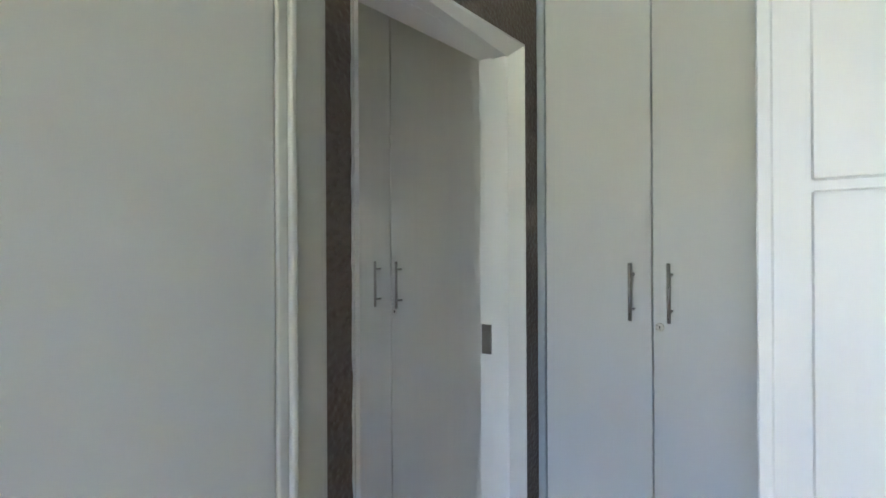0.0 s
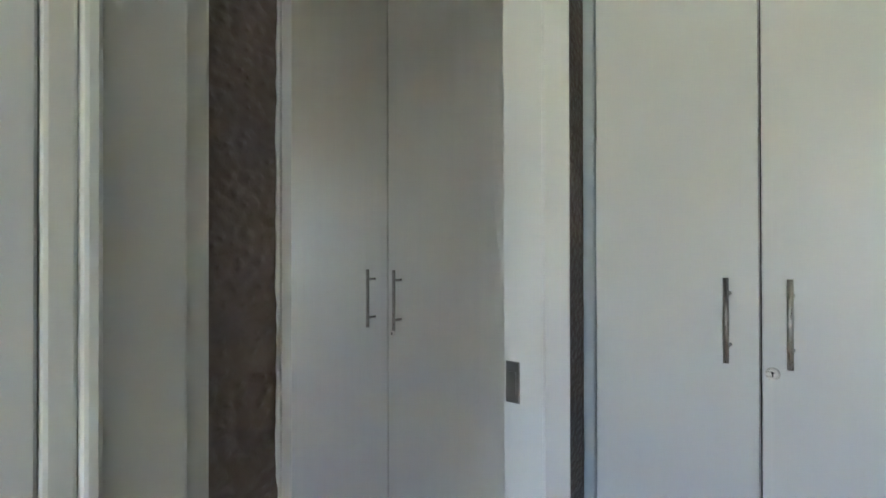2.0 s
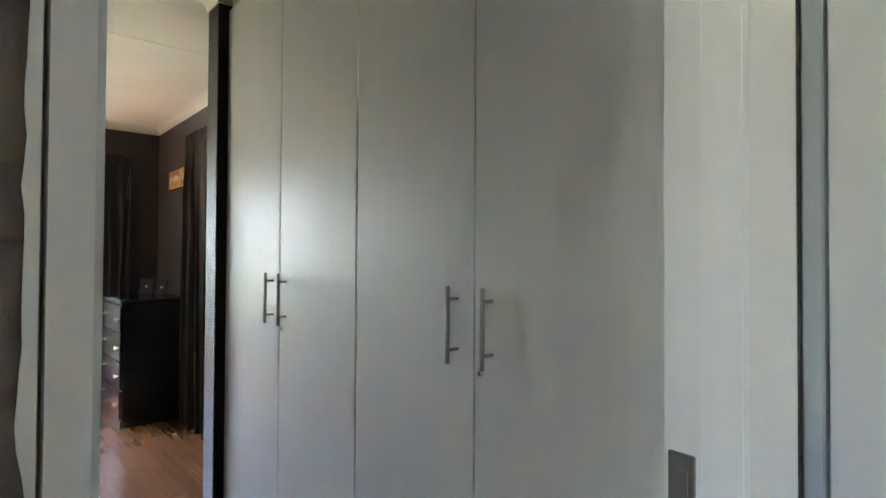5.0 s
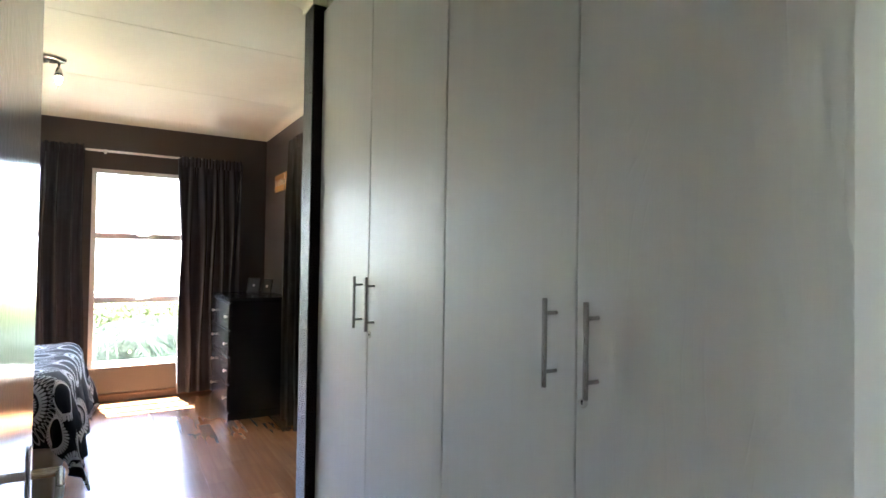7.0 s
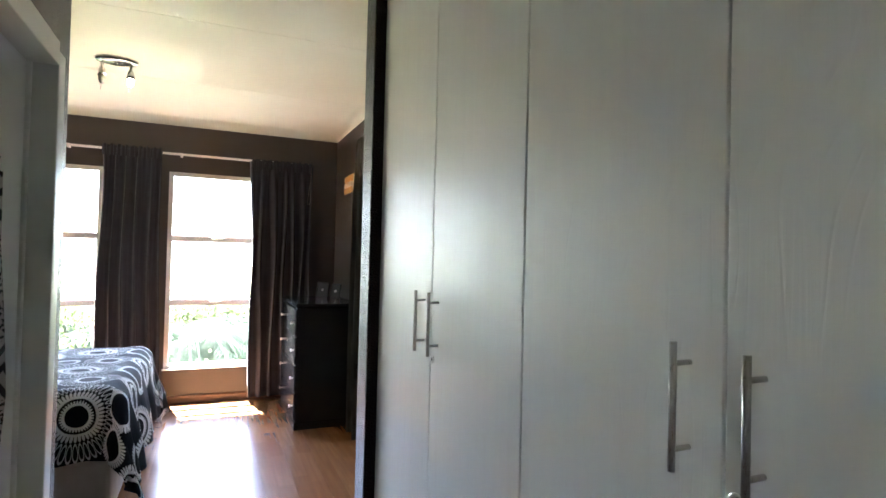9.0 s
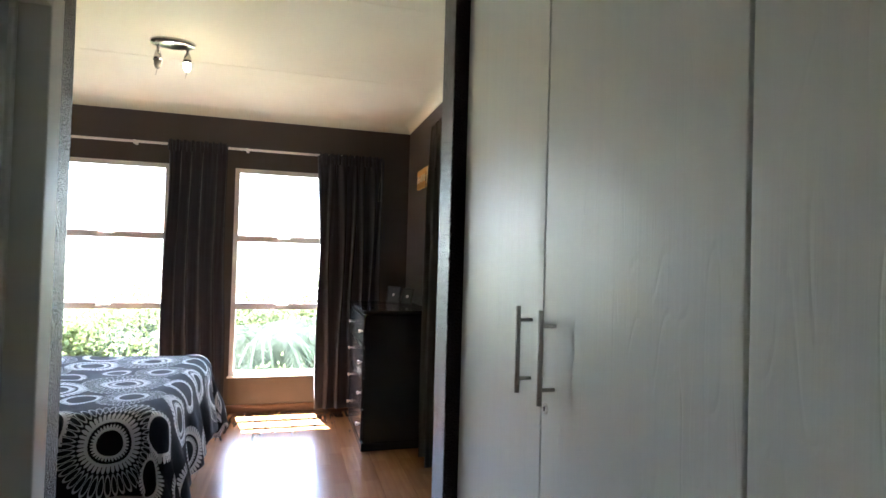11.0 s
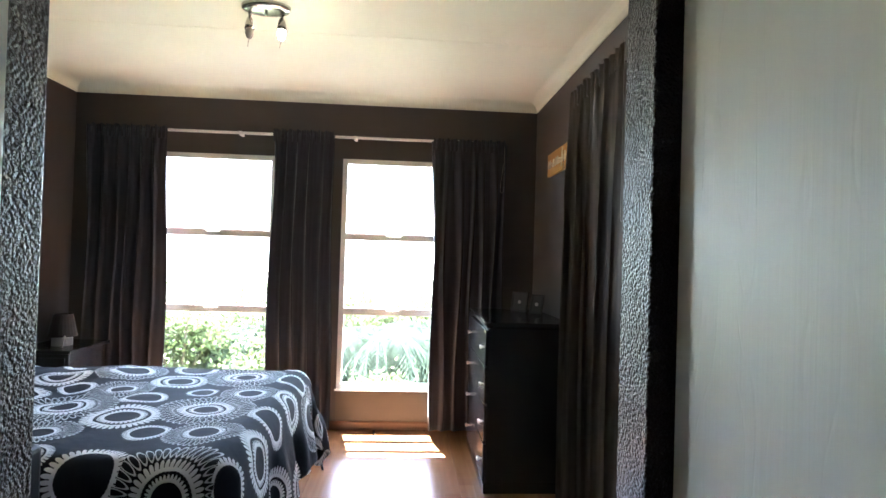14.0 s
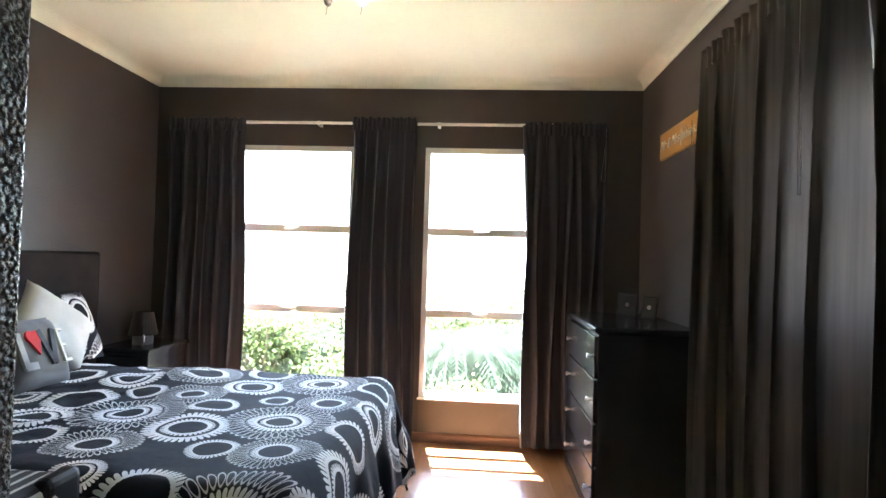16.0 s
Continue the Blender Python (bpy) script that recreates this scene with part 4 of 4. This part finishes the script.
quilt()


def cushion_bm(w, h, t, puff=0.55):
    bm = bmesh.new()
    n = 16
    sides = []
    for s in (1, -1):
        g = []
        for j in range(n + 1):
            r = []
            for i in range(n + 1):
                a, b = 2 * i / n - 1, 2 * j / n - 1
                e = max(0, (1 - a ** 4)) ** puff * max(0, (1 - b ** 4)) ** puff
                pin = 1 - 0.06 * (1 - abs(a) ** 2) * abs(b) ** 3
                pin2 = 1 - 0.06 * (1 - abs(b) ** 2) * abs(a) ** 3
                r.append(bm.verts.new((a * w / 2 * pin2, s * t / 2 * e + 0.006 * noise.noise(Vector((a * 3, b * 3, s))) * e, b * h / 2 * pin)))
            g.append(r)
        for j in range(n):
            for i in range(n):
                f = (g[j][i], g[j][i + 1], g[j + 1][i + 1], g[j + 1][i])
                bm.faces.new(f if s > 0 else f[::-1])
    bmesh.ops.remove_doubles(bm, verts=bm.verts, dist=0.0008)
    bmesh.ops.recalc_face_normals(bm, faces=bm.faces)
    return bm


def cushion(name, w, h, t, m, mat, label):
    ob = part(name, cushion_bm(w, h, t), mat, smooth=True)
    ob.matrix_basis = m
    return tagged(ob, label, "cushion")


def face_m(loc, yaw, tilt, spin):
    """A cushion standing on edge: yaw about z, leaning back by tilt, spun in its own plane."""
    return Matrix.Translation(loc) @ Euler((0, 0, radians(yaw))).to_matrix().to_4x4() @ Euler((radians(tilt), 0, 0)).to_matrix().to_4x4() @ Euler((0, radians(spin), 0)).to_matrix().to_4x4()


# pillows against the headboard, patterned like the quilt, then two cushions
def pillow(x, y, z, yaw, tilt, label):
    bm = cushion_bm(0.68, 0.44, 0.17)
    uvl = bm.loops.layers.uv.new("UVMap")
    for f in bm.faces:
        for lp in f.loops:
            lp[uvl].uv = (lp.vert.co.x + 4.95, lp.vert.co.z + 10.1)
    mark_print(bm, SPOTS, uvl)
    ob = part("pillow", bm, M_QUILT, smooth=True)
    ob.matrix_basis = face_m((x, y, z), yaw, tilt, 0)
    return tagged(ob, label, "pillow", "pillows on the bed")


pillow(-5.66, -1.22, 0.92, 0, 24, "black and white printed pillow leaning on the headboard")
pillow(-4.52, -1.27, 0.93, 0, 24, "black and white printed pillow leaning on the headboard")
cushion("cushion", 0.42, 0.42, 0.13, face_m((-5.456, -1.035, 0.967), 2.4, 33, -47.6), M_CUSH1, "plain ivory cushion tilted on its corner against the pillows")
love_m = face_m((-5.039, -0.805, 0.909), 8.7, 24, -4.9) @ Matrix.Scale(0.95, 4)
love = cushion("love_cushion", 0.42, 0.36, 0.15, love_m, M_CUSH2, "grey linen cushion with applied felt letters, one of them red")


def letter(bars, mat, label, y=0.085):
    """Felt letter from slanted bars: (x0, z0, x1, z1, width)."""
    bm = bmesh.new()
    for x0, z0, x1, z1, w in bars:
        d = Vector((x1 - x0, z1 - z0)).normalized() * 1.0
        n = Vector((-d.y, d.x)) * w / 2
        pts = [(x0 + n.x, z0 + n.y), (x1 + n.x, z1 + n.y), (x1 - n.x, z1 - n.y), (x0 - n.x, z0 - n.y)]
        lo = [bm.verts.new((p[0], y - 0.012, p[1])) for p in pts]
        hi = [bm.verts.new((p[0], y, p[1])) for p in pts]
        bm.faces.new(hi)
        for i in range(4):
            j = (i + 1) % 4
            bm.faces.new((lo[i], lo[j], hi[j], hi[i]))
    bmesh.ops.recalc_face_normals(bm, faces=bm.faces)
    return part("letter", bm, mat, love, label)


# letters read L O V E from the bed's foot
letter([(0.155, 0.08, 0.155, -0.09, 0.035), (0.165, -0.08, 0.085, -0.08, 0.035)], M_FELTL, "pale felt letter L")
hr = bmesh.new()
for cx in (0.075, 0.035):
    add_rod(hr, (cx, 0.066, 0.06), (cx, 0.084, 0.06), 0.028, 16)
vs = [hr.verts.new((x, y, z)) for y in (0.066, 0.084) for x, z in ((0.100, 0.052), (0.010, 0.052), (0.045, -0.03))]
hr.faces.new(vs[3:])
for i in range(3):
    j = (i + 1) % 3
    hr.faces.new((vs[i], vs[j], vs[j + 3], vs[i + 3]))
bmesh.ops.recalc_face_normals(hr, faces=hr.faces)
part("letter", hr, M_RED, love, "red felt heart in place of the letter O")
letter([(0.015, 0.09, -0.035, -0.08, 0.032), (-0.085, 0.09, -0.035, -0.08, 0.032)], M_FELTD, "dark felt letter V")
letter([(-0.115, 0.09, -0.115, -0.08, 0.016), (-0.115, 0.084, -0.155, 0.084, 0.014), (-0.115, 0.005, -0.15, 0.005, 0.014), (-0.115, -0.074, -0.16, -0.074, 0.014)], M_WHITE, "white felt letter E")


# ---------------------------------------------------------------- chest of drawers
CX0, CX1, CY0, CY1, CH = -6.58, -5.65, 1.81, YR - 0.02, 1.053
chest = tagged(empty("chest_of_drawers", ((CX0 + CX1) / 2, (CY0 + CY1) / 2, 0)), "black wooden chest of four drawers with metal knobs", "chest of drawers")
loc = Vector(chest.location)
part("body", under(box(CX0 + 0.012, CX1 - 0.012, CY0 + 0.022, CY1, 0.05, CH - 0.028, 0.003)), M_BLACK, chest)
part("top", under(joined(box(CX0, CX1, CY0, CY1, CH - 0.026, CH, 0.006, 2), box(CX0 + 0.006, CX1 - 0.006, CY0 + 0.006, CY1, CH - 0.036, CH - 0.027, 0.003))), M_BLACK, chest)
part("plinth", under(box(CX0 + 0.004, CX1 - 0.004, CY0 + 0.008, CY1, 0.0, 0.062, 0.004, 2)), M_BLACK, chest)
for k in range(4):
    z0, z1 = 0.075 + 0.234 * k, 0.075 + 0.234 * k + 0.226
    dr = part("drawer", under(joined(box(CX0 + 0.03, CX1 - 0.03, CY0 + 0.004, CY0 + 0.024, z0, z1, 0.005, 2))), M_BLACK, chest)
    for x in (CX0 + 0.16, CX1 - 0.09):
        m = Matrix.Translation(Vector((x, CY0 + 0.005, (z0 + z1) / 2)) - loc) @ Euler((radians(90), 0, 0)).to_matrix().to_4x4()
        part("knob", lathe([(0.007, 0.0), (0.006, 0.010), (0.011, 0.016), (0.015, 0.022), (0.013, 0.028), (0.004, 0.031)], 14, m), M_KNOB, dr, "small round metal knob", smooth=True)


def photo_frame(x, y, z, w, h, yaw, tilt, mat, label):
    root = tagged(empty("photo_frame", (x, y, z)), label, "photo frame")
    t = 0.012
    bm = box(-w / 2, w / 2, 0, t, 0, 0.014, 0.001)
    bm = joined(bm, box(-w / 2, w / 2, 0, t, h - 0.014, h, 0.001), box(-w / 2, -w / 2 + 0.014, 0, t, 0.014, h - 0.014, 0.001), box(w / 2 - 0.014, w / 2, 0, t, 0.014, h - 0.014, 0.001))
    part("border", bm, mat, root)
    part("picture", box(-w / 2 + 0.013, w / 2 - 0.013, 0.004, 0.009, 0.013, h - 0.013), M_PHOTO, root, "grey picture with a pale oval")
    part("oval", lathe([(0.014, 0), (0.014, 0.0015), (0.009, 0.002)], 16, Matrix.Translation((0.0, 0.0038, h * 0.5)) @ Euler((radians(90), 0, 0)).to_matrix().to_4x4()), M_BASE, root)
    part("strut", box(-0.015, 0.015, t, t + 0.05, 0, 0.006), M_BLACK2, root)
    root.rotation_euler = (radians(-tilt), 0, radians(yaw))
    return root


photo_frame(-6.25, 2.255, CH, 0.10, 0.145, 48, 16, M_BLACK2, "small dark photo frame standing on the chest")
photo_frame(-6.40, 2.16, CH, 0.15, 0.15, 40, 10, M_BLACK2, "dark photo frame standing on the chest")

# wooden name board on the wall
sg = tagged(empty("wall_sign", (-6.09, YR - 0.024, 2.16)), "golden wooden board with raised white script on the brown wall", "sign")
part("board", box(-0.30, 0.36, 0, 0.022, -0.085, 0.085, 0.004, 2), M_SIGN, sg)
tx = bpy.data.curves.new("lettering", "FONT")
tx.body, tx.size, tx.extrude, tx.shear = "Mr & Mrs", 0.085, 0.004, 0.35
tx.materials.append(M_WHITE)
tx_ob = new("lettering", tx)
tx_ob.parent = sg
tx_ob.matrix_basis = pose(-0.275, -0.004, -0.03, 90, 0, 0)
tx_ob["label"] = "raised white script lettering"
sq = bmesh.new()
px = 0.085
for k, hgt in enumerate((0.10, 0.04, 0.065, 0.04, 0.035, 0.04)):
    add_rod(sq, (px + 0.036 * k, -0.003, -0.03 - (0.03 if k == 0 else 0)), (px + 0.036 * k + 0.018, -0.003, -0.03 + hgt), 0.006, 8)
    add_rod(sq, (px + 0.036 * k + 0.016, -0.003, -0.03 + hgt * 0.6), (px + 0.036 * (k + 1), -0.003, -0.03), 0.004, 8)
part("lettering", sq, M_WHITE, sg, "unreadable raised white script")


# ---------------------------------------------------------------- bedside
bt = tagged(empty("bedside_table", (-6.46, -1.21, 0)), "dark wooden bedside table next to the bed", "bedside table")
part("top", box(-0.25, 0.25, -0.16, 0.24, 0.705, 0.73, 0.004), M_BLACK, bt)
part("body", box(-0.23, 0.23, -0.15, 0.22, 0.14, 0.705, 0.004), M_BLACK, bt)
part("drawer", box(0.2302, 0.245, -0.13, 0.20, 0.52, 0.68, 0.004), M_BLACK, bt)
part("knob", rod((0.244, 0.03, 0.6), (0.262, 0.03, 0.6), 0.01, 12), M_KNOB, bt)
for x in (-0.21, 0.21):
    for y in (-0.13, 0.2):
        part("leg", box(x - 0.02, x + 0.02, y - 0.02, y + 0.02, 0, 0.14), M_BLACK, bt)
tl = tagged(empty("table_lamp", (-6.44, -1.165, 0.73)), "small table lamp with a dark tapered shade, unlit", "lamp")
part("base", lathe([(0.066, 0), (0.066, 0.05), (0.06, 0.058), (0.012, 0.062), (0.012, 0.10)], 20), paint("pale_lamp_base", (0.18, 0.17, 0.155), 0.4), tl, "pale lamp base")
part("shade", lathe([(0.095, 0.066), (0.062, 0.225), (0.060, 0.225), (0.093, 0.066)], 24), M_SHADEL, tl, "dark tapered shade")
cord("cable", [(-6.30 + 0.03 * i, -1.08 + 0.02 * i, 0.735 + 0.06 * math.sin(math.pi * i / 12) + 0.008 * i) for i in range(13)], "thin pale cable looping from the bedside table", 0.004)

# ---------------------------------------------------------------- ceiling light
cl = tagged(empty("ceiling_light", (-5.285, 0.514, CEIL)), "brushed metal ceiling light with two spot holders, one bulb lit", "ceiling light")
plate = lathe([(0.105, 0.0), (0.105, -0.012), (0.098, -0.022), (0.06, -0.027), (0.0, -0.028)][::-1], 32)
plate.transform(Matrix.Diagonal((0.8, 1.25, 1, 1)))
part("plate", plate, M_CHROME, cl, smooth=True)
part("screw", rod((0, 0, -0.026), (0, 0, -0.045), 0.008, 10), M_CHROME, cl)
M_BULB, nt_, bs_ = mat_new("lit_bulb")
bs_.inputs["Base Color"].default_value = (1, 0.9, 0.7, 1)
bs_.inputs["Emission Color"].default_value = (1.0, 0.82, 0.50, 1)
bs_.inputs["Emission Strength"].default_value = 1.6
M_BULB0 = paint("unlit_bulb_glass", (0.25, 0.23, 0.2), 0.1)
for y, lit in ((-0.085, False), (0.085, True)):
    h = part("spot_holder", lathe([(0.009, -0.02), (0.009, -0.06), (0.016, -0.07), (0.022, -0.095), (0.027, -0.125), (0.024, -0.125), (0.012, -0.09)], 18, Matrix.Translation((0, y, 0))), M_CHROME, cl, smooth=True)
    part("bulb", lathe([(0.010, -0.10), (0.021, -0.13), (0.022, -0.15), (0.014, -0.172), (0.002, -0.18)], 16, Matrix.Translation((0, y, 0))), M_BULB if lit else M_BULB0, h, "glowing bulb" if lit else "unlit bulb", smooth=True)
    part("switch_rod", rod((0.004, y, -0.17), (0.004, y - 0.006, -0.22), 0.0025, 8), M_CHROME, h)
bl = bpy.data.lights.new("bulb_light", "POINT")
bl.energy, bl.color, bl.shadow_soft_size = 0.05, (1.0, 0.78, 0.48), 0.03
bl_ob = new("bulb_light", bl)
bl_ob.location = (-5.285, 0.599, CEIL - 0.21)

# ragged edge where white frame paint has strayed onto the wall
rp = bmesh.new()
prv = None
for k in range(260):
    z = 0.02 + k * 0.0078
    wv_ = 0.0035 + 0.003 * noise.noise(Vector((z * 14, 0.2, 0))) + 0.002 * noise.noise(Vector((z * 60, 3.2, 0)))
    cur = [rp.verts.new((HX0 + dx, DY0 - 0.0225 - yy, z)) for dx, yy in ((0.0005, 0), (0.003, 0), (0.0025, wv_), (0.0005, wv_))]
    if prv:
        for a in range(4):
            b = (a + 1) % 4
            rp.faces.new((prv[a], prv[b], cur[b], cur[a]))
    prv = cur
bmesh.ops.recalc_face_normals(rp, faces=rp.faces)
structure(part("paint_edge", rp, M_FRAME), "ragged white paint edge on the brown wall", "paint")

# ---------------------------------------------------------------- loose things
# patterned cloth hanging behind the open door
hk = tagged(empty("hanging_scarf", (-2.38, 0.72, 1.0)), "black and white patterned cloth hanging from a hook on the wall", "scarf")
bm = bmesh.new()
rows_ = []
for k in range(15):
    t = k / 14
    w = 0.05 + 0.13 * min(1, t * 1.3) - 0.10 * max(0, t - 0.8) * 3
    rows_.append([bm.verts.new((-w / 2 + w * i / 10, 0.012 * math.sin(i * 1.9 + 2 * t), 0.62 * (1 - t))) for i in range(11)])
for a, b in zip(rows_, rows_[1:]):
    for i in range(10):
        bm.faces.new((a[i], a[i + 1], b[i + 1], b[i]))
sc_ = part("cloth", bm, M_TRIBAL, hk, smooth=True)
sc_.modifiers.new("thick", "SOLIDIFY").thickness = 0.01
part("hook", joined(rod((0, -0.075, 0.64), (0, 0.004, 0.63), 0.005, 8), rod((0, 0.004, 0.63), (0, 0.008, 0.65), 0.005, 8)), M_CHROME, hk, "metal wall hook")

# striped storage bag beside the bed
bag = tagged(empty("striped_bag", (-3.72, 0.08, 0)), "tall striped canvas bag with black leather corner beside the bed", "bag")
part("body", box(-0.20, 0.20, -0.30, 0.215, 0, 0.885, 0.03, 3), M_STRIPE, bag)
part("leather_corner", box(-0.208, -0.10, 0.178, 0.223, 0.72, 0.895, 0.02, 3), M_LEATHER, bag, "black leather corner")
for z in (0.74, 0.80, 0.85):
    part("stud", lathe([(0.008, 0), (0.006, 0.004), (0.0, 0.005)], 10, Matrix.Translation((-0.12, 0.223, z)) @ Euler((radians(-90), 0, 0)).to_matrix().to_4x4()), M_KNOB, bag)

# dark case standing behind the wall stub
cs = tagged(empty("suitcase", (-3.70, 2.14, 0)), "black case standing on the floor behind the wall end", "suitcase")
part("shell", box(-0.16, 0.16, -0.22, 0.06, 0.02, 0.50, 0.02, 3), M_LEATHER, cs)
part("handle", joined(box(-0.05, 0.05, -0.10, -0.08, 0.52, 0.53, 0.003), box(-0.05, -0.04, -0.10, -0.08, 0.499, 0.522), box(0.04, 0.05, -0.10, -0.08, 0.499, 0.522)), M_BLACK2, cs)
for x in (-0.12, 0.12):
    part("foot", rod((x, -0.08, 0), (x, -0.08, 0.022), 0.015, 10), M_BLACK2, cs)

# ---------------------------------------------------------------- garden
GZ = -1.1
structure(part("ground", box(-600, 600, -600, 600, GZ - 0.3, GZ), M_GRASS), "dry grass garden sloping away outside the windows", "ground")


def leaf_quads(bm, centre, size, n, rnd, flat=0.5):
    for _ in range(n):
        a, b = rnd.uniform(0, 2 * math.pi), rnd.uniform(-0.6, 1.2)
        d = Vector((math.cos(a) * math.cos(b), math.sin(a) * math.cos(b), math.sin(b)))
        s = d.cross(Vector((0, 0, 1)))
        s = (s.normalized() if s.length > 0.01 else Vector((1, 0, 0))) * size * 0.28
        o = centre + Vector((rnd.gauss(0, 1), rnd.gauss(0, 1), rnd.gauss(0, flat))) * size * 1.6
        p = [o, o + d * size * 0.5 + s, o + d * size, o + d * size * 0.5 - s]
        bm.faces.new([bm.verts.new(c) for c in p])


def shrub(x, y, h, r, seed, label):
    rnd = random.Random(seed)
    root = tagged(empty("shrub", (x, y, GZ)), label, "shrub", "garden shrubs")
    tb = bmesh.new()
    cbm = bmesh.new()
    for i in range(7):
        a = rnd.uniform(0, 2 * math.pi)
        tip = Vector((math.cos(a) * r * rnd.uniform(0.2, 0.8), math.sin(a) * r * rnd.uniform(0.2, 0.8), h * rnd.uniform(0.6, 0.95)))
        add_rod(tb, (0, 0, 0), tip, 0.04, 6, 0.012)
        for _ in range(30):
            c = tip * rnd.uniform(0.45, 1.05) + Vector((rnd.gauss(0, 0.22), rnd.gauss(0, 0.22), rnd.gauss(0, 0.18))) * r
            leaf_quads(cbm, c, 0.10, 16, rnd)
    part("trunk", tb, M_BARK, root)
    part("crown", cbm, M_LEAF1, root)
    return root


def palm(x, y, h, r, seed, label):
    """Feathery palm: arching fronds of many thin leaflets."""
    rnd = random.Random(seed)
    root = tagged(empty("palm", (x, y, GZ)), label, "palm", "garden palms")
    part("trunk", rod((0, 0, 0), (0, 0, h * 0.35), 0.14, 10, 0.10), M_BARK, root)
    bm = bmesh.new()
    for i in range(130):
        a = i * 2.4 + rnd.uniform(-0.2, 0.2)
        rise = rnd.uniform(0.15, 1.25)
        out = Vector((math.cos(a), math.sin(a), 0))
        pts = []
        for k in range(13):
            t = k / 12
            pts.append(Vector((0, 0, h * 0.35)) + out * (r * t * math.cos(rise * 0.5)) + Vector((0, 0, h * 0.62 * math.sin(rise) * t * (1.6 - 1.1 * t) - 0.28 * h * t * t)))
        for k in range(1, 12):
            d = (pts[k + 1] - pts[k]).normalized()
            s = d.cross(Vector((0, 0, 1))).normalized()
            ll = 0.19 * r * math.sin(math.pi * (0.15 + 0.8 * k / 12))
            for sg_ in (1, -1):
                for e in (0.0, 0.5):
                    b0 = pts[k].lerp(pts[k + 1], e)
                    tip = b0 + (s * sg_ * 0.8 + d * 0.7 + Vector((0, 0, -0.15))).normalized() * ll
                    w = d * 0.014
                    bm.faces.new([bm.verts.new(c) for c in (b0 - w, tip, b0 + w)])
            w = s * 0.012
            bm.faces.new([bm.verts.new(c) for c in (pts[k] - w, pts[k] + w, pts[k + 1] + w, pts[k + 1] - w)])
    part("crown", bm, M_LEAF2, root)
    return root


palm(-12.2, 0.80, 2.05, 1.6, 2, "grey-green feathery palm in the garden")
palm(-13.0, 1.75, 2.1, 1.7, 7, "grey-green feathery palm in the garden")
palm(-12.6, 0.15, 1.9, 1.3, 15, "grey-green feathery palm in the garden")
palm(-12.9, 1.25, 1.85, 1.3, 21, "grey-green feathery palm in the garden")
palm(-13.0, -1.3, 1.9, 1.5, 9, "grey-green feathery palm in the garden")
for i, (x, y, h, r) in enumerate(((-12.2, -2.6, 1.8, 1.3), (-13.6, -0.4, 1.9, 1.4), (-12.8, -4.0, 1.9, 1.5), (-15.0, 0.9, 2.0, 1.4), (-15.4, -2.6, 2.2, 1.6), (-15.2, 3.2, 2.1, 1.5), (-10.4, 1.0, 0.6, 0.5), (-14.2, -1.6, 1.7, 1.5), (-14.6, 2.0, 1.7, 1.5), (-13.2, -2.9, 1.6, 1.4), (-14.4, 0.2, 1.7, 1.4), (-12.6, -1.9, 1.2, 1.2), (-16.0, -0.8, 1.9, 1.7), (-16.0, 2.2, 1.8, 1.6), (-11.9, -1.0, 0.9, 0.9))):
    shrub(x, y, h, r, 20 + i, "sunlit green garden shrub")
fence = tagged(empty("garden_fence", (-16.5, 0, GZ)), "low pale slatted garden fence behind the plants", "fence")
part("fence_rail", box(-0.03, 0.0, -9, 9, 0.25, 0.31), M_FENCE, fence)
part("fence_rail", box(-0.03, 0.0, -9, 9, 0.95, 1.01), M_FENCE, fence)
slat = None
for i in range(90):
    if slat is None:
        slat = part("slat", box(0.002, 0.024, -0.035, 0.035, 0.0, 1.15, 0.004), M_FENCE, fence)
        slat.location = (0, -8.9, 0)
    else:
        s_ = new("slat", slat.data)
        s_.parent = fence
        s_.location = (0, -8.9 + 0.2 * i, 0)
gw = tagged(empty("garden_wall", (-12.0, 2.35, GZ)), "low pale plastered garden wall beside the palm", "garden wall")
part("wall", box(-0.1, 0.1, -0.3, 2.6, 0, 0.75, 0.01), M_GARDW, gw)
part("coping", box(-0.13, 0.13, -0.33, 2.63, 0.75, 0.81, 0.01), M_GARDW, gw)
hb2 = bmesh.new()
prev = None
for i in range(61):
    y = -220 + i * 7.4
    z = 9 + 5 * noise.noise(Vector((i * 0.13, 1.7, 0))) + 2 * noise.noise(Vector((i * 0.4, 4.7, 0)))
    cur = [hb2.verts.new((-160, y, GZ)), hb2.verts.new((-190, y, GZ + z * 0.7)), hb2.verts.new((-230, y, GZ + z)), hb2.verts.new((-270, y, GZ))]
    if prev:
        for a in range(3):
            hb2.faces.new((prev[a], cur[a], cur[a + 1], prev[a + 1]))
    prev = cur
structure(part("backdrop_hills", hb2, M_HILL, smooth=True), "pale hazy hills far beyond the garden", "hills")

# ---------------------------------------------------------------- floor planks
PW, PL = 0.192, 1.285
rnd_p = random.Random(4)
regions = lambda yy: (XW, PX) if yy + PW * 0.5 < PY else (XW, 1.34)
y = YL
while y < YR - 0.01:
    x_lo, x_hi = regions(y)
    x = x_lo - rnd_p.uniform(0.05, PL - 0.1)
    y1 = min(y + PW, YR)
    while x < x_hi:
        a, b = max(x, x_lo), min(x + PL, x_hi)
        if b - a > 0.02:
            pl_ = part("plank", box(a + 0.0004, b - 0.0004, y + 0.0004, y1 - 0.0004, -0.009, 0.0), M_FLOOR, floor_ob)
        x += PL
    y += PW
structure(part("hall_floor", box(HX1, 1.35, -2.5, YL + 2.1, -0.009, -0.002), M_FLOOR), "brown laminate floor in the hall", "floor")
